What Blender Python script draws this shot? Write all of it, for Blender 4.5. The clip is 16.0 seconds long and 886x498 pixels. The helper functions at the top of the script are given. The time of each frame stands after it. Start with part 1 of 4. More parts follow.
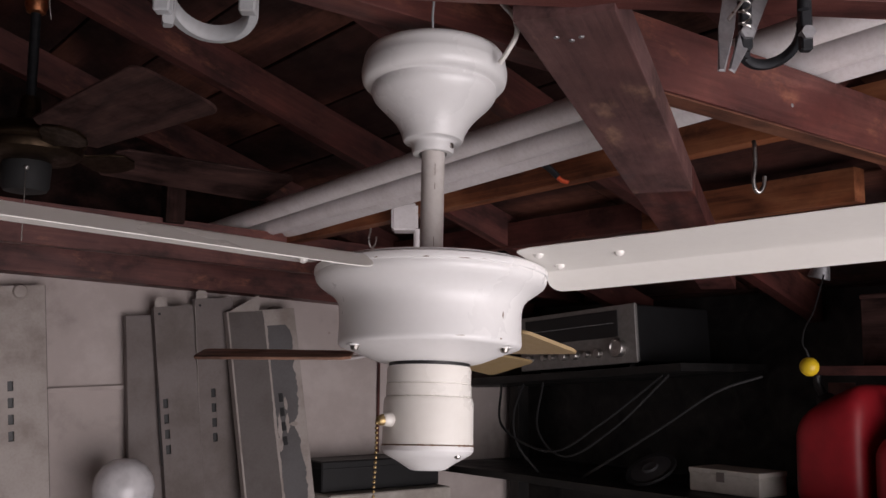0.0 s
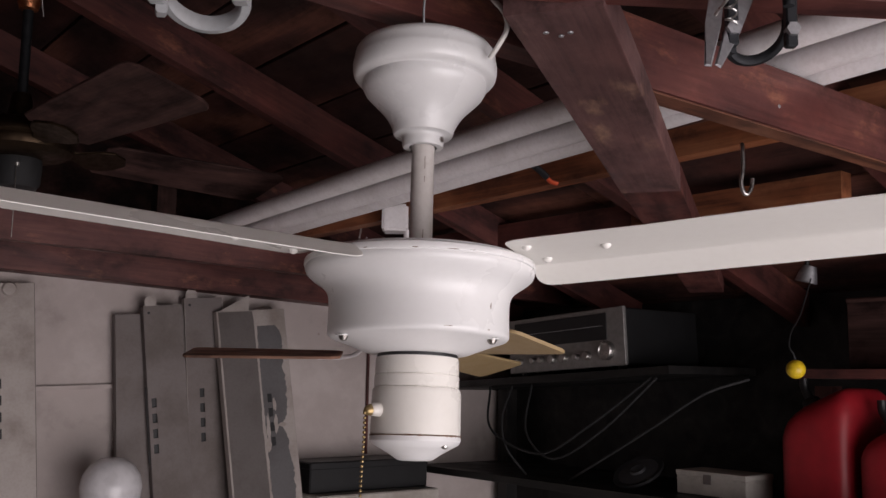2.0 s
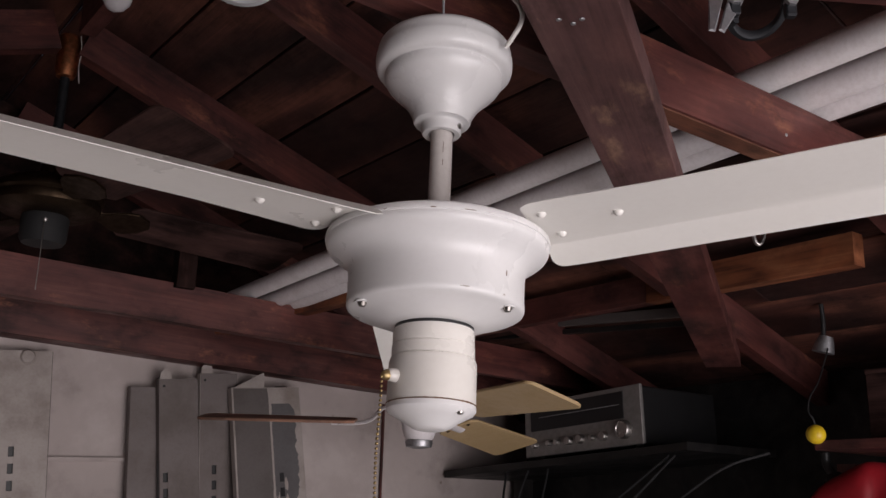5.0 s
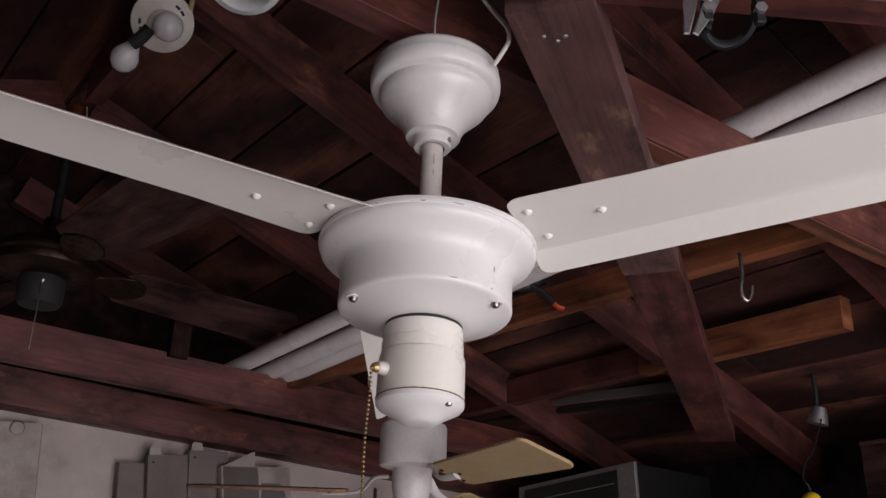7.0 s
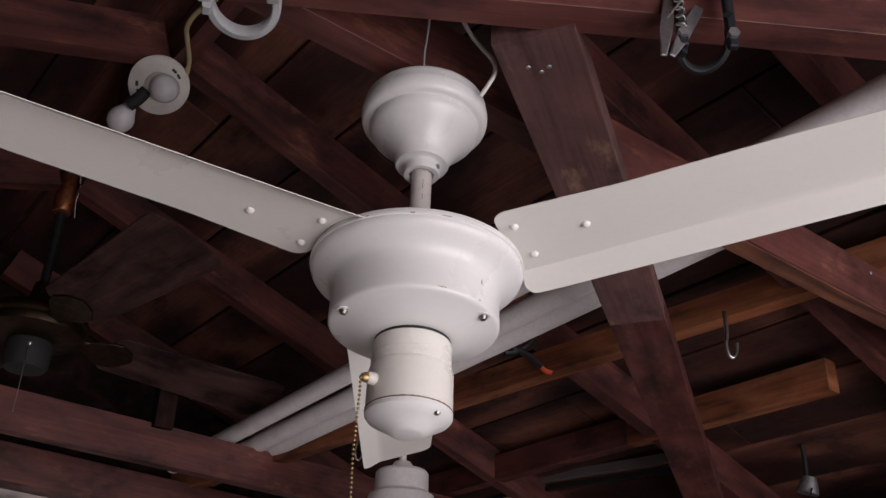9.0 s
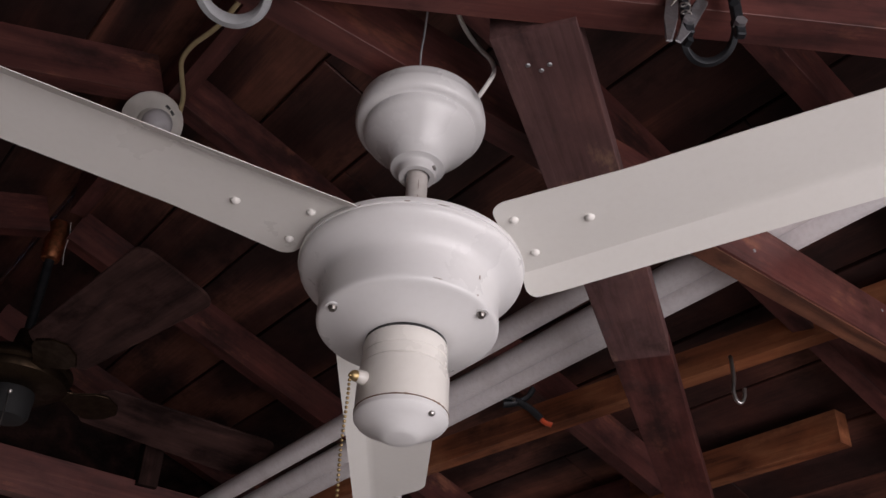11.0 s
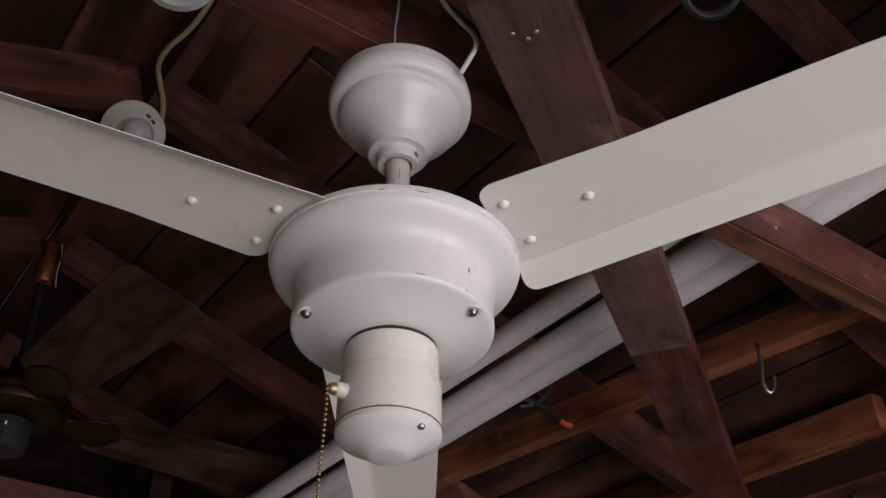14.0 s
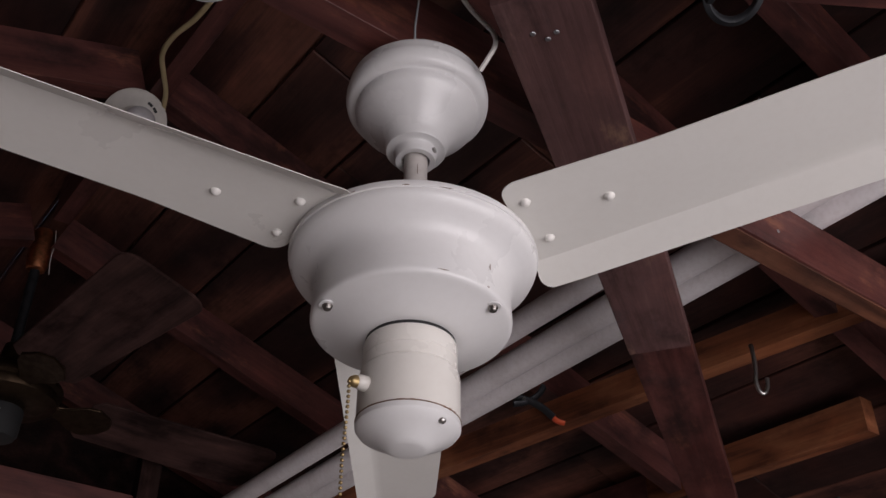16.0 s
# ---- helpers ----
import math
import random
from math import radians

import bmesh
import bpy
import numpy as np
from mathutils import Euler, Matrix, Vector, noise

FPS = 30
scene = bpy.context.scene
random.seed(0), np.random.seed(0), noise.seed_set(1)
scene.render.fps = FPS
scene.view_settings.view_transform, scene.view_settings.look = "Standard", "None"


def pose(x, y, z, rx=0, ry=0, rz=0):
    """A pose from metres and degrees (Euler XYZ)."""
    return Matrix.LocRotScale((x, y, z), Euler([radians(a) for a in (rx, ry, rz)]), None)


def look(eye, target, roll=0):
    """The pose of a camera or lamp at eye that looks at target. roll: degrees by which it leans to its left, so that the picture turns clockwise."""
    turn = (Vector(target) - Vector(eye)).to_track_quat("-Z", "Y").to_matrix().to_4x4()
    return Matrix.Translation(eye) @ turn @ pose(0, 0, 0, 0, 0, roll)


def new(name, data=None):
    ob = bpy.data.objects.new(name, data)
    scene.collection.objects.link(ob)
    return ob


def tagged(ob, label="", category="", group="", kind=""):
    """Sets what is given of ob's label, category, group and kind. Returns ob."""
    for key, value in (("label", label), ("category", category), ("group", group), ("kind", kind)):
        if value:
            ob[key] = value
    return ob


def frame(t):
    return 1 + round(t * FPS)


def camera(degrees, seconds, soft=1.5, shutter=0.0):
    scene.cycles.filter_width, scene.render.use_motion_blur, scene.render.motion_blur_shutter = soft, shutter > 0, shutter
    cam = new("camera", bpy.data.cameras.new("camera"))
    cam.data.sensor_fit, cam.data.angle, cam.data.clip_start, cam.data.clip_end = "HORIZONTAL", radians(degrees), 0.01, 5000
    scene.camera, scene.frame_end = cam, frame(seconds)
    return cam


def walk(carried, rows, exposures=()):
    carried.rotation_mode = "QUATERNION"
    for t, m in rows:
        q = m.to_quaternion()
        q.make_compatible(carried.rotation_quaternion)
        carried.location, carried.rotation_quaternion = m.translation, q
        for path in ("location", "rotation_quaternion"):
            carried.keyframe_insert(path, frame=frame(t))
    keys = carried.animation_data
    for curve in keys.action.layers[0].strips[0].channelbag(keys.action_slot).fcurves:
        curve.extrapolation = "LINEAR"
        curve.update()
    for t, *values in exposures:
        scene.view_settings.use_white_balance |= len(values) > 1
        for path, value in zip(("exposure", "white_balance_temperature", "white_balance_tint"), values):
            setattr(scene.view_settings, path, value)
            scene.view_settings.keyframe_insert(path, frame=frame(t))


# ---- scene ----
cam = camera(49.3, 16.0)
PATH = [
    (0, (0.0043, -0.9178, 1.9782), (0.0189, 1.0666, 2.2272), 0.54),
    (0.5, (0.0072, -0.9161, 1.9741), (0.0238, 1.0679, 2.2261), 0.04),
    (1, (0.0075, -0.9219, 1.9728), (0.0408, 1.0612, 2.2296), -0.06),
    (1.5, (0.0050, -0.9254, 1.9709), (0.0434, 1.0572, 2.2317), 1.19),
    (2, (0.0059, -0.9241, 1.9642), (0.0398, 1.0584, 2.2261), 0.96),
    (2.5, (0.0073, -0.9275, 1.9436), (0.0272, 1.0497, 2.2438), 1.57),
    (3, (0.0112, -0.9263, 1.9160), (0.0282, 1.0419, 2.2712), 1.44),
    (3.5, (0.0112, -0.9204, 1.8948), (0.0358, 1.0384, 2.2976), 0.15),
    (4, (0.0067, -0.9196, 1.8708), (0.0187, 1.0300, 2.3166), 0.72),
    (4.2, (0.0025, -0.9198, 1.8624), (0.0152, 1.0276, 2.3178), 1.30),
    (6.3, (0.0179, -0.9250, 1.7327), (-0.0017, 0.9574, 2.4082), 1.80),
    (6.5, (0.0155, -0.9231, 1.7234), (-0.0012, 0.9506, 2.4226), 2.05),
    (7, (0.0169, -0.9138, 1.7028), (0.0142, 0.9437, 2.4441), 1.93),
    (7.5, (0.0128, -0.9124, 1.6838), (0.0321, 0.9174, 2.4910), 2.78),
    (8, (0.0150, -0.9010, 1.6628), (0.0363, 0.9137, 2.5033), 1.62),
    (8.2, (0.0127, -0.9008, 1.6546), (0.0340, 0.9001, 2.5244), 1.53),
    (10.3, (0.0297, -0.8447, 1.5564), (0.0407, 0.8730, 2.5809), 2.27),
    (10.5, (0.0262, -0.8289, 1.5528), (0.0420, 0.8696, 2.6085), 2.14),
    (11, (0.0232, -0.8087, 1.5655), (0.0389, 0.8683, 2.6553), 1.99),
    (11.5, (0.0291, -0.7802, 1.5810), (0.0319, 0.8954, 2.6730), 2.39),
    (12, (0.0410, -0.7549, 1.5906), (0.0435, 0.9196, 2.6842), 0.90),
    (12.5, (0.0481, -0.7414, 1.6015), (0.0419, 0.9301, 2.6999), 0.06),
    (13, (0.0510, -0.7297, 1.6079), (0.0283, 0.9435, 2.7033), 0.06),
    (13.5, (0.0527, -0.7262, 1.6100), (0.0148, 0.9480, 2.7033), 0.12),
    (14, (0.0531, -0.7225, 1.6092), (0.0305, 0.9495, 2.7064), -0.66),
    (14.5, (0.0446, -0.7162, 1.6112), (0.0246, 0.9643, 2.6953), -0.50),
    (15, (0.0313, -0.7173, 1.6100), (0.0113, 0.9591, 2.7005), 0.26),
    (15.5, (0.0227, -0.7244, 1.6058), (0.0217, 0.9473, 2.7039), 0.11),
    (16, (0.0191, -0.7288, 1.6062), (0.0368, 0.9489, 2.6947), -0.11),
]
walk(cam, [(t, look(e, g, r)) for t, e, g, r in PATH],
     [(0, 0.25, 6550, 18), (4, 0.18, 6550, 18), (8, 0.13, 6520, 18), (11, 0.02, 6500, 18), (13, -0.18, 6450, 18), (16, -0.18, 6450, 18)])

# ---- the building's own axes: A runs down the roof slope, B along the ridge ----
AZ = radians(37.0)
AX = Vector((math.cos(AZ), math.sin(AZ), 0))
BX = Vector((math.sin(AZ), -math.cos(AZ), 0))
SLOPE = 0.344
DECK = 2.715          # underside of the roof boards at s = 0.5
RIDGE = -0.03
WALL_S = 1.95
WALL_Q = -2.03
DOOR_Q = 2.3
BACK_S = -2.01


def at(s, q, z):
    return AX * s + BX * q + Vector((0, 0, z))


def deck_z(s):
    return DECK - SLOPE * (abs(s - RIDGE) + RIDGE - 0.5)


# ---- world and light ----
world = bpy.data.worlds.new("sky")
scene.world = world
world.use_nodes = True
wn = world.node_tree.nodes
wl = world.node_tree.links
sky = wn.new("ShaderNodeTexSky")
sky.sky_type = "NISHITA"
sky.sun_disc = False
sky.sun_elevation = radians(48)
sky.sun_rotation = radians(250)
wn["Background"].inputs["Strength"].default_value = 0.1
wl.new(sky.outputs["Color"], wn["Background"].inputs["Color"])

sun = new("sun", bpy.data.lights.new("sun", "SUN"))
sun.data.energy = 3.5
sun.data.angle = radians(0.5)
sun.data.color = (1.0, 0.95, 0.88)
sun.matrix_world = look((0, 0, 10), Vector((0, 0, 10)) + BX * 0.35 - AX * 0.55 - Vector((0, 0, 0.75)))

DOOR_W, DOOR_H, DOOR_S = 2.9, 2.12, 0.3
door_light = new("door_daylight", bpy.data.lights.new("door_daylight", "AREA"))
door_light.data.shape = "RECTANGLE"
door_light.data.size, door_light.data.size_y = DOOR_W - 0.1, DOOR_H - 0.1
door_light.data.energy = 66
door_light.data.color = (1.0, 0.965, 0.95)
door_light.matrix_world = look(at(DOOR_S, DOOR_Q + 0.05, DOOR_H / 2 + 0.02), at(DOOR_S, DOOR_Q - 2, DOOR_H / 2 + 0.02))


# ---- materials ----
def shader(name):
    m = bpy.data.materials.new(name)
    m.use_nodes = True
    nt = m.node_tree
    return m, nt, nt.nodes["Principled BSDF"]


def node(nt, kind, **values):
    n = nt.nodes.new(kind)
    for k, v in values.items():
        n.inputs[k].default_value = v
    return n


def coords(nt, scale=(1, 1, 1), shift=True):
    """Object coordinates, moved by a random amount for each object."""
    tc = nt.nodes.new("ShaderNodeTexCoord")
    mp = nt.nodes.new("ShaderNodeMapping")
    mp.inputs["Scale"].default_value = scale
    if shift:
        info = nt.nodes.new("ShaderNodeObjectInfo")
        add = nt.nodes.new("ShaderNodeVectorMath")
        add.operation = "MULTIPLY_ADD"
        add.inputs[1].default_value = (37.0, 37.0, 37.0)
        nt.links.new(info.outputs["Random"], add.inputs[0])
        nt.links.new(tc.outputs["Object"], add.inputs[2])
        nt.links.new(add.outputs[0], mp.inputs["Vector"])
    else:
        nt.links.new(tc.outputs["Object"], mp.inputs["Vector"])
    return mp.outputs["Vector"]


def ramp(nt, fac, stops):
    r = nt.nodes.new("ShaderNodeValToRGB")
    r.color_ramp.interpolation = "EASE"
    el = r.color_ramp.elements
    while len(el) < len(stops):
        el.new(0.5)
    for e, (p, c) in zip(el, stops):
        e.position = p
        e.color = (*c, 1)
    nt.links.new(fac, r.inputs["Fac"])
    return r.outputs["Color"]


def mixed(nt, fac, a, b, how="MIX"):
    m = nt.nodes.new("ShaderNodeMix")
    m.data_type = "RGBA"
    m.blend_type = how
    for sock, v in ((m.inputs["Factor"], fac), (m.inputs["A"], a), (m.inputs["B"], b)):
        if isinstance(v, (int, float)):
            sock.default_value = v
        elif isinstance(v, tuple):
            sock.default_value = (*v, 1)
        else:
            nt.links.new(v, sock)
    return m.outputs["Result"]


def bump(nt, bsdf, height, strength, distance=0.002):
    b = node(nt, "ShaderNodeBump", Strength=strength, Distance=distance)
    nt.links.new(height, b.inputs["Height"])
    nt.links.new(b.outputs["Normal"], bsdf.inputs["Normal"])


def wood(name, dark, mid, light, rough=0.6, islands=False, figure=0.35, ring=5.0, gloss=0.4, scuffs=0.0, broad=(1.7, 7.0, 7.0)):
    """Sawn timber, grain along local X."""
    m, nt, p = shader(name)
    p.inputs["Specular IOR Level"].default_value = gloss
    v = coords(nt)
    if islands:
        geo = nt.nodes.new("ShaderNodeNewGeometry")
        add = nt.nodes.new("ShaderNodeVectorMath")
        add.operation = "MULTIPLY_ADD"
        add.inputs[1].default_value = (23.0, 31.0, 17.0)
        nt.links.new(geo.outputs["Random Per Island"], add.inputs[0])
        nt.links.new(v, add.inputs[2])
        v = add.outputs[0]

    def stretched(sx, sy, sz):
        mp = nt.nodes.new("ShaderNodeMapping")
        mp.inputs["Scale"].default_value = (sx, sy, sz)
        nt.links.new(v, mp.inputs["Vector"])
        return mp.outputs["Vector"]
    # flat-sawn figure: distorted bands
    big = node(nt, "ShaderNodeTexNoise", Scale=1.0, Detail=2.0, Roughness=0.5)
    nt.links.new(stretched(*broad), big.inputs["Vector"])
    rings = nt.nodes.new("ShaderNodeMath")
    rings.operation = "MULTIPLY"
    rings.inputs[1].default_value = ring * 6.283
    nt.links.new(big.outputs["Fac"], rings.inputs[0])
    sine = nt.nodes.new("ShaderNodeMath")
    sine.operation = "SINE"
    nt.links.new(rings.outputs[0], sine.inputs[0])
    half = nt.nodes.new("ShaderNodeMath")
    half.operation = "MULTIPLY_ADD"
    half.inputs[1].default_value = 0.5
    half.inputs[2].default_value = 0.5
    nt.links.new(sine.outputs[0], half.inputs[0])
    fine = node(nt, "ShaderNodeTexNoise", Scale=1.0, Detail=6.0, Roughness=0.7)
    nt.links.new(stretched(5.0, 130.0, 130.0), fine.inputs["Vector"])
    blot = node(nt, "ShaderNodeTexNoise", Scale=6.0, Detail=5.0, Roughness=0.65)
    nt.links.new(stretched(1.0, 1.6, 1.6), blot.inputs["Vector"])
    grain = mixed(nt, figure, fine.outputs["Fac"], half.outputs[0])
    base = ramp(nt, grain, [(0.25, dark), (0.5, mid), (0.8, light)])
    stain = ramp(nt, blot.outputs["Fac"], [(0.3, (0.3, 0.28, 0.28)), (0.52, (0.85, 0.85, 0.85)), (0.75, (1.25, 1.2, 1.15))])
    col = mixed(nt, 1.0, base, stain, "MULTIPLY")
    if scuffs:
        # worn spots of bare orange wood, and patches of dull grime
        rub = node(nt, "ShaderNodeTexNoise", Scale=9.0, Detail=7.0, Roughness=0.72)
        nt.links.new(stretched(0.7, 1.5, 1.5), rub.inputs["Vector"])
        worn = ramp(nt, rub.outputs["Fac"], [(0.56, (0, 0, 0)), (0.72, (scuffs,) * 3)])
        col = mixed(nt, worn, col, mixed(nt, 1.0, base, (2.3, 2.7, 1.9), "MULTIPLY"))
        grime = ramp(nt, rub.outputs["Fac"], [(0.28, (scuffs,) * 3), (0.43, (0, 0, 0))])
        col = mixed(nt, grime, col, mixed(nt, 1.0, base, (0.42, 0.62, 0.72), "MULTIPLY"))
    nt.links.new(col, p.inputs["Base Color"])
    r = ramp(nt, blot.outputs["Fac"], [(0.3, (rough + 0.15,) * 3), (0.7, (rough - 0.1,) * 3)])
    nt.links.new(r, p.inputs["Roughness"])
    bump(nt, p, grain, 0.5, 0.0015)
    return m


def paint(name, colour, rough=0.4, dirt=(0.45, 0.4, 0.36), amount=0.35, chips=None, scale=1.0, lumps=0.15, speck=0.07):
    """Old paint with uneven dirt and, where given, chips of bare metal."""
    m, nt, p = shader(name)
    v = coords(nt)
    n1 = node(nt, "ShaderNodeTexNoise", Scale=9.0 * scale, Detail=5.0, Roughness=0.6)
    n2 = node(nt, "ShaderNodeTexNoise", Scale=140.0 * scale, Detail=3.0, Roughness=0.6)
    nt.links.new(v, n1.inputs["Vector"])
    nt.links.new(v, n2.inputs["Vector"])
    soft = ramp(nt, n1.outputs["Fac"], [(0.42, (0, 0, 0)), (0.75, (amount,) * 3)])
    col = mixed(nt, soft, colour, tuple(c * d for c, d in zip(colour, dirt)))
    fleck = ramp(nt, n2.outputs["Fac"], [(0.3, (1 - speck, 1 - speck * 1.1, 1 - speck * 1.2)), (0.6, (1.0, 1.0, 1.0))])
    col = mixed(nt, 1.0, col, fleck, "MULTIPLY")
    if chips:
        n3 = node(nt, "ShaderNodeTexNoise", Scale=38.0 * scale, Detail=4.0, Roughness=0.75)
        nt.links.new(v, n3.inputs["Vector"])
        mask = ramp(nt, n3.outputs["Fac"], [(0.715, (0, 0, 0)), (0.725, (1, 1, 1))])
        col = mixed(nt, mask, col, chips)
    nt.links.new(col, p.inputs["Base Color"])
    r = ramp(nt, n1.outputs["Fac"], [(0.3, (rough - 0.06,) * 3), (0.7, (rough + 0.16,) * 3)])
    nt.links.new(r, p.inputs["Roughness"])
    bump(nt, p, n2.outputs["Fac"], lumps, 0.001)
    return m


def metal(name, colour, rough=0.35, wear=0.3, metallic=1.0):
    m, nt, p = shader(name)
    p.inputs["Metallic"].default_value = metallic
    v = coords(nt)
    n = node(nt, "ShaderNodeTexNoise", Scale=45.0, Detail=5.0, Roughness=0.65)
    nt.links.new(v, n.inputs["Vector"])
    nt.links.new(ramp(nt, n.outputs["Fac"], [(0.35, tuple(c * (1 - wear) for c in colour)), (0.65, colour)]), p.inputs["Base Color"])
    nt.links.new(ramp(nt, n.outputs["Fac"], [(0.3, (rough + 0.2,) * 3), (0.7, (rough,) * 3)]), p.inputs["Roughness"])
    bump(nt, p, n.outputs["Fac"], 0.1, 0.0006)
    return m


def plastic(name, colour, rough=0.4):
    m, nt, p = shader(name)
    v = coords(nt)
    n = node(nt, "ShaderNodeTexNoise", Scale=25.0, Detail=4.0)
    nt.links.new(v, n.inputs["Vector"])
    nt.links.new(ramp(nt, n.outputs["Fac"], [(0.3, tuple(c * 0.8 for c in colour)), (0.7, colour)]), p.inputs["Base Color"])
    p.inputs["Roughness"].default_value = rough
    return m


def plaster(name):
    m, nt, p = shader(name)
    v = coords(nt)
    n1 = node(nt, "ShaderNodeTexNoise", Scale=4.0, Detail=7.0, Roughness=0.65)
    n2 = node(nt, "ShaderNodeTexNoise", Scale=60.0, Detail=4.0, Roughness=0.6)
    n3 = node(nt, "ShaderNodeTexVoronoi", Scale=9.0)
    for n in (n1, n2, n3):
        nt.links.new(v, n.inputs["Vector"])
    base = ramp(nt, n1.outputs["Fac"], [(0.3, (0.32, 0.275, 0.255)), (0.5, (0.45, 0.39, 0.37)), (0.7, (0.52, 0.46, 0.44))])
    spots = ramp(nt, n3.outputs["Distance"], [(0.02, (0.62, 0.57, 0.53)), (0.07, (1, 1, 1))])
    nt.links.new(mixed(nt, 1.0, base, spots, "MULTIPLY"), p.inputs["Base Color"])
    p.inputs["Roughness"].default_value = 0.85
    bump(nt, p, n2.outputs["Fac"], 0.3, 0.002)
    return m


M_STAIN = wood("stained_timber", (0.066, 0.021, 0.0185), (0.112, 0.0355, 0.031), (0.17, 0.060, 0.049), 0.5, scuffs=0.75, figure=0.28)
M_DECK = wood("roof_board", (0.030, 0.0108, 0.0088), (0.068, 0.0242, 0.019), (0.185, 0.071, 0.048), 0.6, islands=True, figure=0.48, ring=4.0, scuffs=0.2, broad=(0.7, 3.2, 3.2))
M_PALESTAIN = wood("pale_stained_timber", (0.095, 0.046, 0.044), (0.148, 0.074, 0.071), (0.2, 0.108, 0.1), 0.55, scuffs=0.8, figure=0.18)
# near-black: the deep shade by the side wall and shelves is in this colour
M_BLACKWOOD = wood("near_black_wood", (0.007, 0.0065, 0.0065), (0.013, 0.012, 0.012), (0.026, 0.023, 0.022), 0.5)
M_FIR = wood("bare_fir", (0.12, 0.036, 0.016), (0.25, 0.084, 0.037), (0.36, 0.14, 0.065), 0.6)
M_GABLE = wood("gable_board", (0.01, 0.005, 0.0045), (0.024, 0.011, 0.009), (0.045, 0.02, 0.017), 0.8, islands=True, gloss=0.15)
M_BLADE = paint("blade_enamel", (0.78, 0.765, 0.728), 0.32, amount=0.12, dirt=(0.85, 0.82, 0.78), lumps=0.01, speck=0.015)
M_WHITE = paint("fan_enamel", (0.722, 0.717, 0.714), 0.27, amount=0.1, dirt=(0.75, 0.72, 0.69), lumps=0.01, speck=0.015)
M_WHITE2 = paint("switch_cup_enamel", (0.77, 0.745, 0.70), 0.3, amount=0.14, dirt=(0.75, 0.7, 0.65), lumps=0.01, speck=0.02)
M_ROD = paint("chipped_rod_paint", (0.66, 0.62, 0.59), 0.45, amount=0.6, chips=(0.2, 0.15, 0.12))
M_DULLWHITE = paint("dull_white_enamel", (0.74, 0.71, 0.72), 0.45, amount=0.4)
M_PVC = paint("white_pipe", (0.87, 0.84, 0.85), 0.4, amount=0.3)
M_PLASTER = plaster("wall_plaster")
M_CONCRETE = paint("concrete", (0.48, 0.45, 0.42), 0.85, amount=0.8, scale=0.4)
M_DUST = paint("dust_on_enamel", (0.47, 0.44, 0.43), 0.8, amount=0.5, dirt=(0.75, 0.7, 0.66))
M_NUT = metal("dull_nut", (0.3, 0.28, 0.26), 0.3)
M_STEEL = metal("bright_steel", (0.6, 0.58, 0.56), 0.25)
M_ZINC = metal("galvanised_steel", (0.5, 0.5, 0.52), 0.45)
M_BRASS = metal("brass", (0.46, 0.34, 0.17), 0.4)
M_BLACKIRON = metal("black_iron", (0.035, 0.037, 0.042), 0.45, metallic=0.6)
M_GREYPAINT = paint("grey_casting_paint", (0.3, 0.31, 0.32), 0.45, amount=0.5)
M_DARKGREY = paint("dark_grey_panel", (0.125, 0.108, 0.104), 0.6, amount=0.5, dirt=(0.7, 0.68, 0.62))
M_MIDGREY = paint("grey_panel", (0.17, 0.144, 0.137), 0.6, amount=0.6, dirt=(0.7, 0.68, 0.62))
M_PALEGREY = paint("pale_panel", (0.4, 0.355, 0.33), 0.6, amount=0.6)
M_DARKMETAL = metal("antique_bronze", (0.06, 0.04, 0.026), 0.4)
M_COPPER = metal("copper", (0.86, 0.34, 0.16), 0.28, wear=0.5)
M_WALNUT = wood("walnut_blade", (0.036, 0.019, 0.017), (0.066, 0.034, 0.030), (0.095, 0.050, 0.044), 0.75, gloss=0.12)
M_BROWNBLADE = wood("brown_blade_edge", (0.2, 0.105, 0.07), (0.37, 0.2, 0.135), (0.47, 0.28, 0.19), 0.4)
M_TAN = paint("tan_blade", (0.5, 0.36, 0.19), 0.4, amount=0.25, dirt=(0.8, 0.75, 0.7))
M_BLACK = plastic("black_plastic", (0.014, 0.014, 0.015), 0.45)
M_RUBBER = plastic("black_rubber", (0.012, 0.012, 0.013), 0.75)
M_RED = plastic("red_plastic", (0.33, 0.01, 0.018), 0.5)
M_ORANGE = plastic("orange_tip", (0.75, 0.1, 0.03), 0.5)
M_YELLOW = plastic("yellow_plastic", (0.8, 0.55, 0.02), 0.4)
M_CORD = plastic("white_cord", (0.72, 0.7, 0.66), 0.5)
M_TANCORD = plastic("yellowed_cord", (0.5, 0.4, 0.22), 0.55)
M_PORCELAIN = plastic("porcelain", (0.72, 0.69, 0.64), 0.3)
M_BULB = plastic("frosted_bulb", (0.72, 0.7, 0.72), 0.2)
M_CARDBOARD = paint("grey_card", (0.5, 0.47, 0.43), 0.8, amount=0.5)


# ---- mesh helpers ----
def mesh_of(bm, name, material, smooth=None):
    me = bpy.data.meshes.new(name)
    bmesh.ops.recalc_face_normals(bm, faces=bm.faces)
    bm.to_mesh(me)
    bm.free()
    if material:
        me.materials.append(material)
    if smooth is not None:
        me.polygons.foreach_set("use_smooth", [True] * len(me.polygons))
        me.set_sharp_from_angle(angle=radians(smooth))
    return me


def thing(name, bm, material, m=None, label="", category="", group="", kind="", smooth=None):
    ob = new(name, mesh_of(bm, name, material, smooth))
    if m is not None:
        ob.matrix_world = m
    return tagged(ob, label, category, group, kind)


